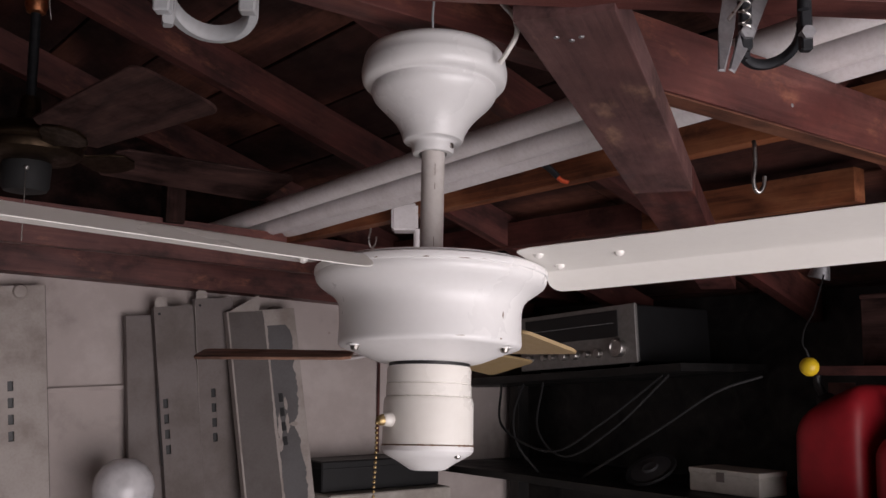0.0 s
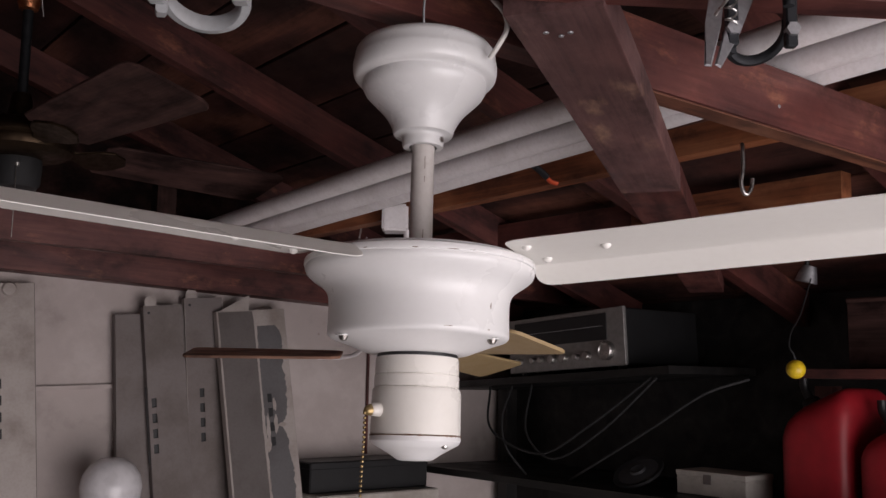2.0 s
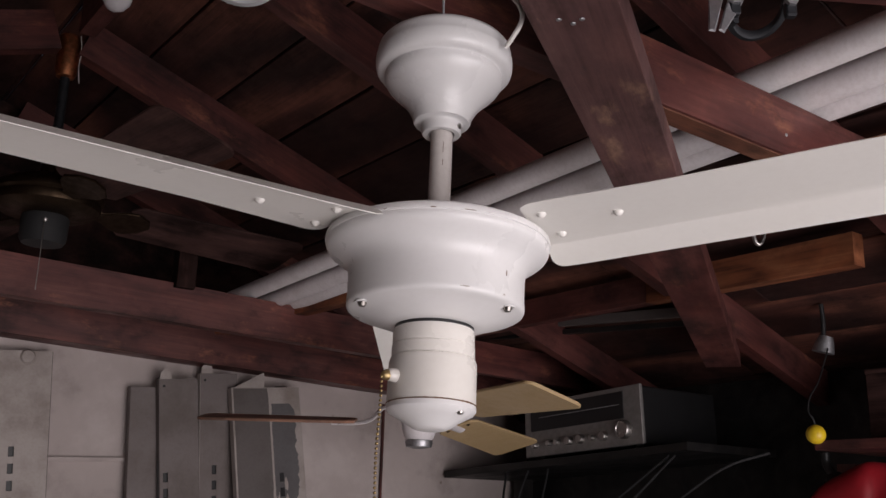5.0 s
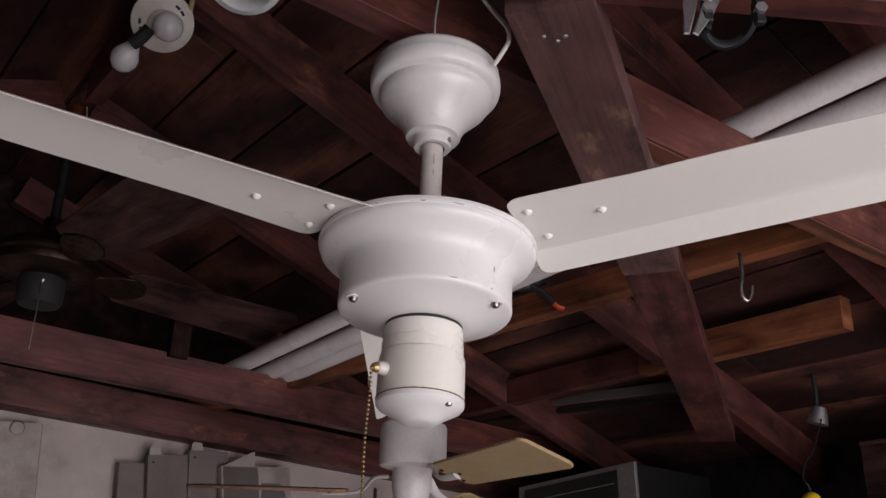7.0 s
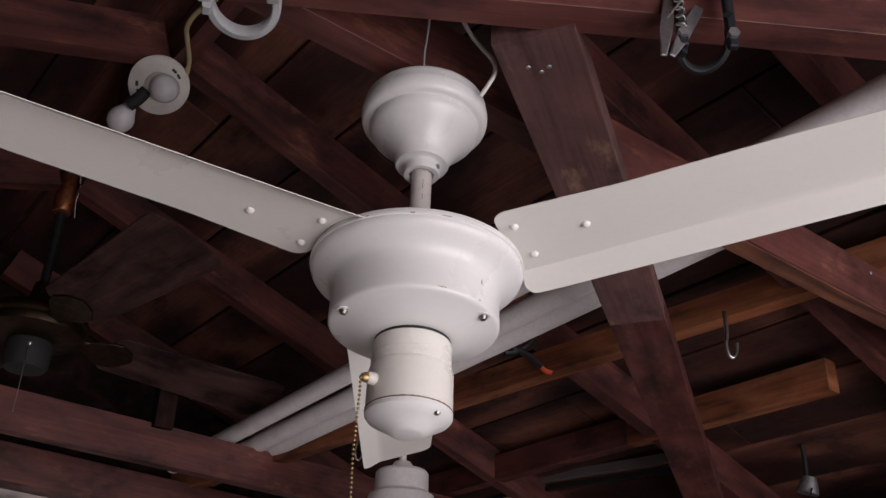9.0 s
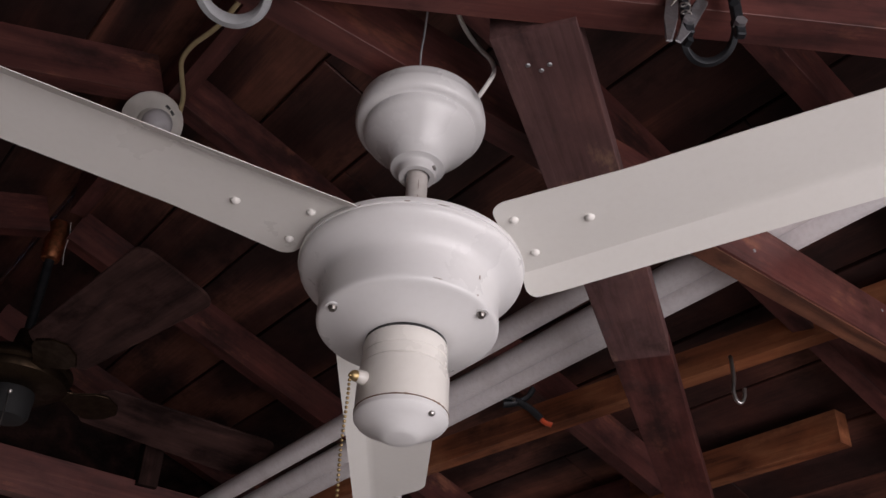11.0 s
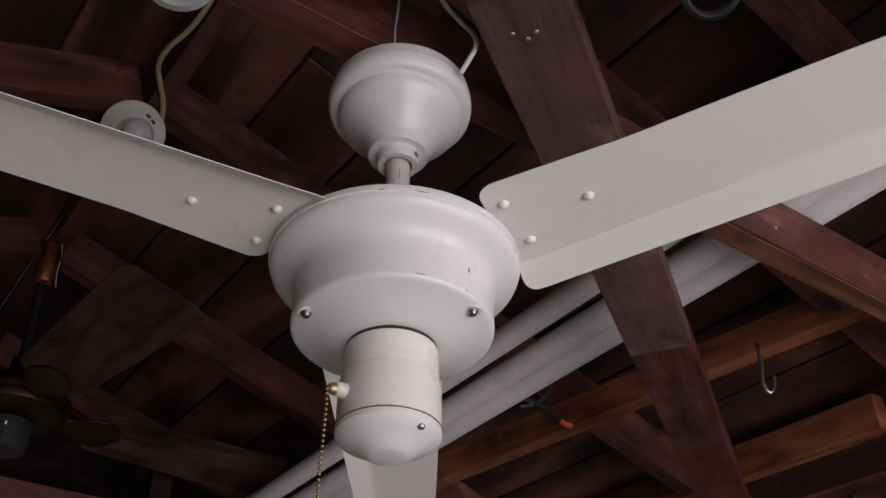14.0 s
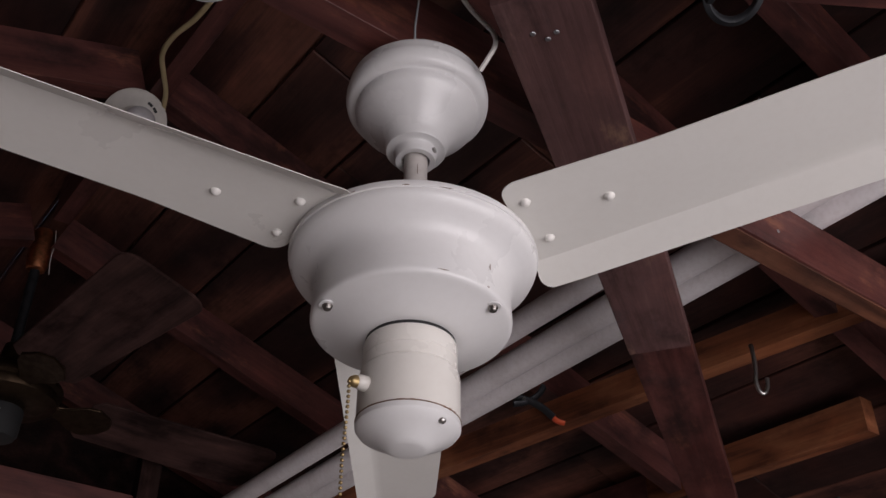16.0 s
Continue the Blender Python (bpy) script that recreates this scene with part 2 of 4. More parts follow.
def empty(name, m, label, category, group=""):
    ob = new(name)
    ob.empty_display_size = 0.05
    ob.matrix_world = m
    return tagged(ob, label, category, group)


def part(name, bm, material, parent, label="", m=None, smooth=None):
    ob = new(name, mesh_of(bm, name, material, smooth))
    ob.parent = parent
    if m is not None:
        ob.matrix_local = m
    return tagged(ob, label)


def box(lo, hi, bev=0.002, seg=1, bm=None):
    bm = bm or bmesh.new()
    c = [(a + b) / 2 for a, b in zip(lo, hi)]
    d = [b - a for a, b in zip(lo, hi)]
    r = bmesh.ops.create_cube(bm, size=1.0, matrix=Matrix.LocRotScale(c, None, d))
    if bev:
        es = list({e for v in r["verts"] for e in v.link_edges})
        bmesh.ops.bevel(bm, geom=es, offset=min(bev, min(d) * 0.4), segments=seg, affect="EDGES")
    return bm


def lathe(profile, seg=48, bm=None, m=None):
    """A body of revolution about z from (r, z) pairs."""
    bm = bm or bmesh.new()
    rings = []
    for r, z in profile:
        if r < 1e-5:
            rings.append([bm.verts.new((0, 0, z))])
        else:
            rings.append([bm.verts.new((r * math.cos(2 * math.pi * i / seg), r * math.sin(2 * math.pi * i / seg), z)) for i in range(seg)])
    for a, b in zip(rings, rings[1:]):
        for i in range(seg):
            j = (i + 1) % seg
            if len(a) == 1 and len(b) == 1:
                continue
            if len(a) == 1:
                bm.faces.new((a[0], b[i], b[j]))
            elif len(b) == 1:
                bm.faces.new((a[i], b[0], a[j]))
            else:
                bm.faces.new((a[i], b[i], b[j], a[j]))
    if m is not None:
        bmesh.ops.transform(bm, matrix=m, verts=[v for ring in rings for v in ring])
    return bm


def smooth_path(points, n=8):
    """Catmull-Rom points through the given ones."""
    p = [Vector(q) for q in points]
    p = [2 * p[0] - p[1], *p, 2 * p[-1] - p[-2]]
    out = []
    for i in range(1, len(p) - 2):
        for k in range(n):
            t = k / n
            a, b, c, d = p[i - 1:i + 3]
            out.append(0.5 * ((2 * b) + (c - a) * t + (2 * a - 5 * b + 4 * c - d) * t * t + (3 * b - a - 3 * c + d) * t ** 3))
    out.append(p[-2])
    return out


def tube(points, r, seg=8, bm=None, curve=8, flat=1.0):
    """A round bar swept along a smooth path; flat squeezes it."""
    bm = bm or bmesh.new()
    pts = smooth_path(points, curve) if curve else [Vector(q) for q in points]
    up = Vector((0.13, 0.21, 0.97))
    rings = []
    for i, q in enumerate(pts):
        d = (pts[min(i + 1, len(pts) - 1)] - pts[max(i - 1, 0)]).normalized()
        x = d.cross(up)
        if x.length < 0.05:
            x = d.cross(Vector((1, 0, 0)))
        x.normalize()
        y = x.cross(d)
        rings.append([bm.verts.new(q + (x * math.cos(6.28319 * k / seg) + y * flat * math.sin(6.28319 * k / seg)) * r) for k in range(seg)])
    for a, b in zip(rings, rings[1:]):
        for k in range(seg):
            bm.faces.new((a[k], b[k], b[(k + 1) % seg], a[(k + 1) % seg]))
    bm.faces.new(rings[0][::-1])
    bm.faces.new(rings[-1])
    return bm


def slab(outline, z0, z1, bev=0.0015, bm=None):
    """A plate of the given (x, y) outline."""
    bm = bm or bmesh.new()
    lo = [bm.verts.new((x, y, z0)) for x, y in outline]
    hi = [bm.verts.new((x, y, z1)) for x, y in outline]
    n = len(lo)
    faces = [bm.faces.new(lo[::-1]), bm.faces.new(hi)]
    for i in range(n):
        faces.append(bm.faces.new((lo[i], lo[(i + 1) % n], hi[(i + 1) % n], hi[i])))
    if bev:
        es = list({e for f in faces[:2] for e in f.edges})
        bmesh.ops.bevel(bm, geom=es, offset=bev, segments=1, affect="EDGES")
    return bm


def along(p0, p1, up=(0, 0, 1)):
    """A pose at p0 with X towards p1 and Z near up."""
    x = (Vector(p1) - Vector(p0)).normalized()
    y = Vector(up).cross(x).normalized()
    z = x.cross(y)
    return Matrix((x, y, z)).transposed().to_4x4(), (Vector(p1) - Vector(p0)).length


def timber(name, p0, p1, w, h, material, label, group="", up=(0, 0, 1), category="beam", uneven=0.002):
    """A sawn timber; p0 and p1 lie in the middle of its underside."""
    rot, length = along(p0, p1, up)
    bm = bmesh.new()
    n = max(2, int(length / 0.12))
    rings = []
    for i in range(n + 1):
        x = length * i / n
        dy = uneven * noise.noise((x * 2.0 + p0[0] * 9, p0[1] * 7, 1.0))
        dz = uneven * noise.noise((x * 2.0 + p0[0] * 9, p0[1] * 7, 9.0))
        c = 0.0007
        prof = [(-w / 2 + c, 0), (w / 2 - c, 0), (w / 2, c), (w / 2, h - c), (w / 2 - c, h), (-w / 2 + c, h), (-w / 2, h - c), (-w / 2, c)]
        rings.append([bm.verts.new((x, y + dy, z + dz)) for y, z in prof])
    for a, b in zip(rings, rings[1:]):
        for k in range(8):
            bm.faces.new((a[k], b[k], b[(k + 1) % 8], a[(k + 1) % 8]))
    bm.faces.new(rings[0])
    bm.faces.new(rings[-1])
    return thing(name, bm, material, Matrix.Translation(p0) @ rot, label, category, group)


# ---- the shell of the garage ----
def wall_box(name, s0, s1, q0, q1, z0, z1, material, label):
    """A piece of wall in building coordinates; local X runs along it."""
    rot = Matrix((AX, -BX, Vector((0, 0, 1)))).transposed().to_4x4()
    return thing(name, box((s0, -q1, z0), (s1, -q0, z1), 0), material, rot, label, "wall", kind="structure")


thing("ground", box((-400, -400, -0.3), (400, 400, -0.02), 0), M_CONCRETE, label="pale concrete drive and ground outside the garage", category="ground", kind="structure")
wall_box("floor", BACK_S, WALL_S, WALL_Q, DOOR_Q + 0.1, -0.1, 0.0, M_CONCRETE, "grey concrete garage floor")["category"] = "floor"
wall_box("wall_gable", BACK_S, WALL_S, WALL_Q - 0.12, WALL_Q, 0.0, 2.26, M_PLASTER, "stained off-white plaster wall below the gable")
wall_box("wall_side", WALL_S, WALL_S + 0.12, WALL_Q - 0.12, DOOR_Q + 0.1, 0.0, 2.214, M_BLACKWOOD, "timber side wall behind the shelves, its unlit darkness put into near-black colour")
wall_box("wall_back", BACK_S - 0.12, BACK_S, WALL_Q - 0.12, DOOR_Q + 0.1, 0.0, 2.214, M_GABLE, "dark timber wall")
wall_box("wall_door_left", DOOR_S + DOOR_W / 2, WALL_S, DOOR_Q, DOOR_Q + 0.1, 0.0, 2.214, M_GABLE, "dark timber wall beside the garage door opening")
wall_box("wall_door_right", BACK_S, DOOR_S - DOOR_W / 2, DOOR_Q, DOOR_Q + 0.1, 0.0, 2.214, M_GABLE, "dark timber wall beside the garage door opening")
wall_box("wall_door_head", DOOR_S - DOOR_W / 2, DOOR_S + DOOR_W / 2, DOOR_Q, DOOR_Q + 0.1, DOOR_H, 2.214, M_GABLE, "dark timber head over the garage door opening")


def gable(name, q0, q1, z0, label):
    """Upright triangle of boards under the roof."""
    bm = bmesh.new()
    out = [(BACK_S, z0), (WALL_S, z0), (WALL_S, deck_z(WALL_S)), (RIDGE, deck_z(RIDGE)), (BACK_S, deck_z(BACK_S))]
    va = [bm.verts.new(at(s, q0, z)) for s, z in out]
    vb = [bm.verts.new(at(s, q1, z)) for s, z in out]
    bm.faces.new(va)
    bm.faces.new(vb[::-1])
    for i in range(5):
        bm.faces.new((va[i], va[(i + 1) % 5], vb[(i + 1) % 5], vb[i]))
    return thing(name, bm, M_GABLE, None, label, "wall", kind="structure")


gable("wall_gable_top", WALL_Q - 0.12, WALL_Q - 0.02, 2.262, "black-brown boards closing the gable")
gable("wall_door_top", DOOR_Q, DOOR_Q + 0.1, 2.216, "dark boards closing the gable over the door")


def roof(name, side, label):
    """Roof boards of one slope, laid along the ridge with open joints."""
    ang = math.atan(SLOPE)
    down = (AX * side * math.cos(ang) - Vector((0, 0, math.sin(ang))))
    origin = at(RIDGE, 0, deck_z(RIDGE))
    xax = BX * side
    zax = xax.cross(down)
    if zax.z < 0:
        xax = -xax
        zax = xax.cross(down)
    rot = Matrix((xax, down, zax)).transposed().to_4x4()
    pitch = 0.188
    first = ((0.506 - RIDGE) / math.cos(ang)) % pitch
    bm = bmesh.new()
    rng = random.Random(4 + side)
    y = first - pitch
    while y < 2.35:
        a, b = max(y + 0.003, 0.0), y + pitch - 0.003
        x = -2.6
        while x < 2.6:
            ln = rng.uniform(1.6, 2.6)
            dz = rng.uniform(0, 0.003)
            box((x, a, dz), (min(x + ln, 2.6) - 0.003, b, dz + 0.02), 0.002, bm=bm)
            x += ln
        y += pitch
    box((-2.6, 0.0, 0.026), (2.6, 2.35, 0.04), 0, bm=bm)
    return thing(name, bm, M_DECK, Matrix.Translation(origin) @ rot, label, "ceiling", kind="structure")


roof("ceiling", 1, "dark reddish-brown roof boards seen from below")
roof("ceiling_far", -1, "dark reddish-brown roof boards of the far slope")

# rafters: 24 inch centres
ANG = math.atan(SLOPE)
RD = 0.095
for side in (1, -1):
    for q in (-1.995, -1.40, -0.79, -0.18, 0.43, 1.04, 1.65, 2.24):
        top, foot = RIDGE + side * 0.02, (WALL_S if side > 0 else BACK_S)
        timber("rafter", at(top, q, deck_z(top) - RD), at(foot, q, deck_z(foot) - RD), 0.04, RD - 0.004, M_STAIN,
               "dark red-brown stained rafter under the roof boards", "rafters", category="rafter")
timber("ridge_board", at(RIDGE, -1.26, deck_z(RIDGE) - 0.112), at(RIDGE, 2.3, deck_z(RIDGE) - 0.112), 0.036, 0.105, M_STAIN,
       "dark stained ridge board", category="beam")

# ---- joists, ties and braces ----
timber("joist", (-1.6, -0.282, 2.287), (1.9, 0.01, 2.292), 0.04, 0.13, M_STAIN, "dark red stained joist carrying the fan and the clamps", "joists")

# one brace board: an added split steps its colour, paler near, darker far
BR0, BR1 = Vector((0.112, -0.115, 2.283)), Vector((0.76, 1.65, 2.20))
BRM = BR0.lerp(BR1, 0.37)
brace = timber("brace", BR0, BRM, 0.09, 0.04, M_PALESTAIN, "flat red-brown brace board, near length paler and scuffed, nailed under the joist", "braces", category="board")
far_brace = timber("brace", BRM, BR1, 0.09, 0.04, M_STAIN, "same brace board past an added split, coloured darker", "braces", category="board")
low_joist = timber("joist", at(-0.3, -0.01, 2.316), at(1.75, -0.01, 2.30), 0.04, 0.084, M_STAIN, "dark stained ceiling joist with a bare lower edge", "joists")
tie = timber("tie_beam", at(-1.5, -1.62, 2.30), at(1.85, -1.62, 2.215), 0.04, 0.1, M_STAIN, "red-brown stained tie beam before the gable wall", "joists")
timber("top_plate", at(-1.95, -1.985, 2.29), at(1.93, -1.985, 2.165), 0.09, 0.10, M_STAIN, "red-brown stained plate along the top of the plaster wall", "plates")
timber("purlin", (-0.73, 2.0, 2.290), (1.06, 0.50, 2.452), 0.04, 0.060, M_FIR, "bare orange-brown fir purlin with a spring clamp on it", "joists")
# one purlin in two lengths: the added split steps its colour to dark
timber("purlin", at(1.33, -1.97, 2.340), at(1.33, -0.872, 2.334), 0.04, 0.072, M_STAIN, "dark red-brown length of the purlin, past an added split", "joists")
timber("purlin", at(1.33, -0.87, 2.334), at(1.33, -0.303, 2.331), 0.04, 0.072, M_FIR, "bare fir length of the same purlin with a sawn end", "joists")
timber("moulding", at(1.5, -1.95, 2.405), at(1.5, -0.86, 2.325), 0.02, 0.026, M_DARKGREY, "thin grey painted moulding under the roof", category="moulding")
timber("moulding", at(1.52, -1.95, 2.383), at(1.52, -0.86, 2.303), 0.02, 0.014, M_BLACKWOOD, "thin black painted moulding under the roof", category="moulding")
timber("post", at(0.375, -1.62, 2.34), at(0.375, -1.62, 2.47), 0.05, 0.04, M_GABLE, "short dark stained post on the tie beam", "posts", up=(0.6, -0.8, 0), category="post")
timber("rafter", at(RIDGE + 0.02, 0.125, deck_z(RIDGE + 0.02) - RD), at(WALL_S, 0.125, deck_z(WALL_S) - RD), 0.04, RD - 0.004, M_STAIN,
       "lighter brown rafter set beside the older ones", "rafters", category="rafter")

# the bare lower edge of the joist, and nail heads
part("bare_edge", box((0.62, -0.0165, -0.003), (2.04, 0.0165, -0.0004), 0.0005), wood("worn_fir", (0.07, 0.027, 0.017), (0.15, 0.057, 0.033), (0.22, 0.092, 0.053), 0.65), low_joist, "bare fir lower edge")
for holder, spots in ((brace, ((0.045, 0.016), (0.05, -0.006), (0.056, 0.004))), (far_brace, ((0.9, -0.02), (1.1, 0.02))),
                      (tie, ((1.2, 0.0), (1.9, 0.0), (2.5, 0.0)))):
    for x, y in spots:
        part("nail", lathe([(0, -0.0012), (0.0022, -0.001), (0.003, 0.0), (0, 0.0005)], 8), M_ZINC if holder is brace else M_BLACKIRON, holder, "nail head", pose(x, y, -0.0002))
for x, z in ((0.55, 0.05), (0.9, 0.03), (1.25, 0.065), (1.5, 0.03)):
    part("nail", lathe([(0, -0.0012), (0.0022, -0.001), (0.003, 0.0), (0, 0.0005)], 8), M_ZINC, low_joist, "dull nail head", pose(x, -0.0203, z, -90))

# ---- the white ceiling fan ----
M_CHIP = metal("bare_chip", (0.3, 0.22, 0.17), 0.7, metallic=0.1)


def fan_blade(u0, u1, rise, p0, p1, trim):
    """Pressed steel blade along local X: trailing edge bent down, leading edge pitched up towards the tip."""
    w, beta, crease, t = 0.029, radians(33), 0.0575, 0.0008
    bm = bmesh.new()
    nu, nv, nf = 30, 14, 10
    rr = 0.014
    turn = [1 - math.cos(radians(a)) for a in (0, 18, 36, 54, 72, 90)]
    lo, hi = [], []
    for i in range(nu + 1):
        f = i / nu
        f = f * f * (3 - 2 * f) * 0.35 + f * 0.65
        row = []
        u = u0 + (u1 - u0) * f
        lead = -0.0490 + 0.019 * f + trim * min(1.0, f * 4)
        deck = crease - lead
        total = deck + w
        runs = [rr * a for a in turn] + [rr + (deck - rr) * k / 9 for k in range(1, 10)]
        runs += [deck + (w - rr) * k / 5 for k in range(1, 6)] + [total - rr * a for a in reversed(turn[:-1])]
        for k, run in enumerate(runs):
            g = min(1.0, run / deck)
            h = max(0.0, (run - deck) / w)
            edge = min(run, total - run)
            back = rr - math.sqrt(max(0.0, rr * rr - (rr - edge) ** 2)) if edge < rr else 0.0
            root = u0 + 0.004 - 0.15 * run
            uu = root + back + (u1 - root - 2 * back) * f - 0.05 * (1 - g) * f * f
            pitch = math.tan(radians(p0 + p1 * min(1.0, max(0.0, (uu - 0.12) / 0.28))))
            cone = rise * max(0.0, uu - 0.12)
            v = lead + deck * g + w * h * math.cos(beta)
            z = cone + ((crease - v) * pitch if k <= nv else -w * h * math.sin(beta))
            row.append((uu, v, z))
        lo.append([bm.verts.new(p) for p in row])
        hi.append([bm.verts.new((p[0], p[1], p[2] + t)) for p in row])
    n = nv + nf + 1
    for i in range(nu):
        for k in range(n - 1):
            bm.faces.new((lo[i][k], lo[i][k + 1], lo[i + 1][k + 1], lo[i + 1][k]))
            top = bm.faces.new((hi[i][k], hi[i + 1][k], hi[i + 1][k + 1], hi[i][k + 1]))
            top.material_index = 1 if k < nv else 0
        bm.faces.new((lo[i][0], lo[i + 1][0], hi[i + 1][0], hi[i][0]))
        bm.faces.new((lo[i][n - 1], hi[i][n - 1], hi[i + 1][n - 1], lo[i + 1][n - 1]))
    for i in (0, nu):
        for k in range(n - 1):
            bm.faces.new((lo[i][k], hi[i][k], hi[i][k + 1], lo[i][k + 1]))
    return bm


def dome(r, h, seg=12):
    return lathe([(0.0, -h), (r * 0.5, -h * 0.85), (r * 0.87, -h * 0.45), (r, 0.0), (r, 0.0015), (0.0, 0.0015)], seg)


fan = empty("ceiling_fan", pose(0.0023, 0.0260, 2.2834, -4.58, 0.57, -0.13), "white three-blade steel ceiling fan hanging from a timber joist", "ceiling fan")
FZ = 2.285


def P(*rz):
    return [(r, z - FZ) for r, z in rz]


canopy = part("canopy", lathe(P((0.0, 2.2942), (0.052, 2.2942), (0.0612, 2.2930), (0.0668, 2.2903), (0.0698, 2.2865), (0.0710, 2.2825), (0.0714, 2.2762), (0.0722, 2.2748), (0.0727, 2.2713), (0.0725, 2.2653), (0.0714, 2.2604), (0.0690, 2.2573), (0.0655, 2.2559), (0.0632, 2.2554), (0.0620, 2.2543),
                                (0.0622, 2.2508), (0.0615, 2.2468), (0.0592, 2.2425), (0.0550, 2.2378), (0.0492, 2.2320), (0.0424, 2.2250), (0.0368, 2.2178), (0.0330, 2.2108), (0.0308, 2.2062), (0.0301, 2.2022), (0.0288, 2.2000), (0.0225, 2.1993), (0.0212, 2.1980),
                                (0.0208, 2.1950), (0.0205, 2.1893), (0.0193, 2.1875), (0.0140, 2.1875), (0.0135, 2.195), (0.0, 2.195)), 72), M_WHITE, fan, "white stepped bell canopy", pose(-0.0012, -0.0045, 0.0022), 40)
part("canopy_screw", dome(0.003, 0.0022), M_STEEL, canopy, "", pose(0.0178, -0.0105, 2.1935 - FZ, 0, 90, -30), 40)
part("downrod", lathe(P((0.0, 2.2), (0.0114, 2.2), (0.0114, 2.06), (0.0, 2.06)), 32), M_ROD, fan, "worn off-white steel rod with paint scratches", pose(-0.0006, -0.003, 0), 50)
part("hanger_hook", tube([(0, 0, -0.005), (0, 0, 0.02), (0.001, 0.0, 0.038), (0.004, 0.006, 0.046), (0.004, 0.016, 0.044)], 0.0052, 10), M_GREYPAINT, fan, "grey iron hanger hook")

motor = part("motor_housing", lathe(P((0.0, 2.0760), (0.1035, 2.0760), (0.1042, 2.0738), (0.1090, 2.0733), (0.1113, 2.0721), (0.1120, 2.0700), (0.1122, 2.0672), (0.1119, 2.0660), (0.1106, 2.0655), (0.1107, 2.0640), (0.1106, 2.0615), (0.1090, 2.0582), (0.1045, 2.0545),
                                      (0.0985, 2.0505), (0.0935, 2.0468), (0.0898, 2.0425), (0.0876, 2.0375), (0.0868, 2.031), (0.0866, 2.0165), (0.0870, 2.0045), (0.0869, 2.0020), (0.0861, 2.0003), (0.0848, 1.9992), (0.0822, 1.9981),
                                      (0.0785, 1.9971), (0.0745, 1.9957), (0.0700, 1.9940), (0.0640, 1.9917), (0.058, 1.9893), (0.050, 1.9862), (0.044, 1.9848), (0.041, 1.9845), (0.0, 1.9845)), 96),
             M_WHITE, fan, "white enamelled bowl-shaped motor housing", smooth=35)
part("neck_ring", lathe(P((0.0, 1.986), (0.0385, 1.986), (0.0385, 1.981), (0.0, 1.981)), 48), M_BLACK, fan, "black gap ring", smooth=40)
for k in range(3):
    g = radians(-30 - 120 * k)
    bolt = part("bolt", lathe([(0, -0.0085), (0.003, -0.0078), (0.0046, -0.0045), (0.0048, 0.0), (0.0060, 0.0004), (0.0062, 0.002), (0.0, 0.002)], 16), M_NUT, motor, "steel acorn nut",
                Matrix.Translation((0.0786 * math.cos(g), 0.0786 * math.sin(g), 2.0005 - FZ)), 40)
    part("bolt_washer", lathe([(0.0, 0.0002), (0.0072, 0.0002), (0.0074, 0.0014), (0.0, 0.0014)], 16), M_WHITE, motor, "", Matrix.Translation((0.0786 * math.cos(g), 0.0786 * math.sin(g), 1.9962 - FZ)), 40)

cup = part("switch_cup", lathe(P((0.0, 1.9822), (0.036, 1.9822), (0.0388, 1.9813), (0.0397, 1.979), (0.0397, 1.9660), (0.0390, 1.9654), (0.0390, 1.9648), (0.0401, 1.9642), (0.0402, 1.9540), (0.0394, 1.9535), (0.0394, 1.9529), (0.0411, 1.9522), (0.0418, 1.950), (0.0422, 1.9475),
                                 (0.0424, 1.915), (0.0424, 1.9098), (0.0, 1.9098)), 72), M_WHITE2, fan, "creamy white switch cup", smooth=30)
part("cup_cap", lathe(P((0.0, 1.9093), (0.0414, 1.9093), (0.0427, 1.9083), (0.0426, 1.9040), (0.0402, 1.9008), (0.0335, 1.8972), (0.0255, 1.8928), (0.0195, 1.8888), (0.0160, 1.8868), (0.0125, 1.8860), (0.0, 1.8858)), 72),
     M_WHITE, cup, "white cap with a chipped rim", smooth=35)
bm = lathe(P((0.0415, 1.9092), (0.0429, 1.9094), (0.0431, 1.9090), (0.0429, 1.9086), (0.0415, 1.9084)), 144)
for v in bm.verts:
    wear = noise.noise((v.co.x * 260, v.co.y * 260, 3.0)) + 0.6 * noise.noise((v.co.x * 900, v.co.y * 900, 7.0))
    if abs(v.co.z - (1.9094 - FZ)) < 0.0001:
        v.co.z += 0.0014 * max(0.0, wear)
    elif abs(v.co.z - (1.9086 - FZ)) < 0.0001:
        v.co.z -= 0.0022 * max(0.0, wear - 0.1)
part("worn_rim", bm, metal("worn_edge", (0.25, 0.15, 0.1), 0.6, metallic=0.4), cup, "bare rusty edge", smooth=35)
for sx, sy in ((0.0268, -0.0262), (-0.0225, 0.005)):
    part("cap_screw", dome(0.0034, 0.0022), M_STEEL if sx > 0 else M_WHITE, cup, "", pose(sx, sy, (1.8992 if sx > 0 else 1.8955) - FZ, 0, 12 if sx > 0 else 0, 0), 40)

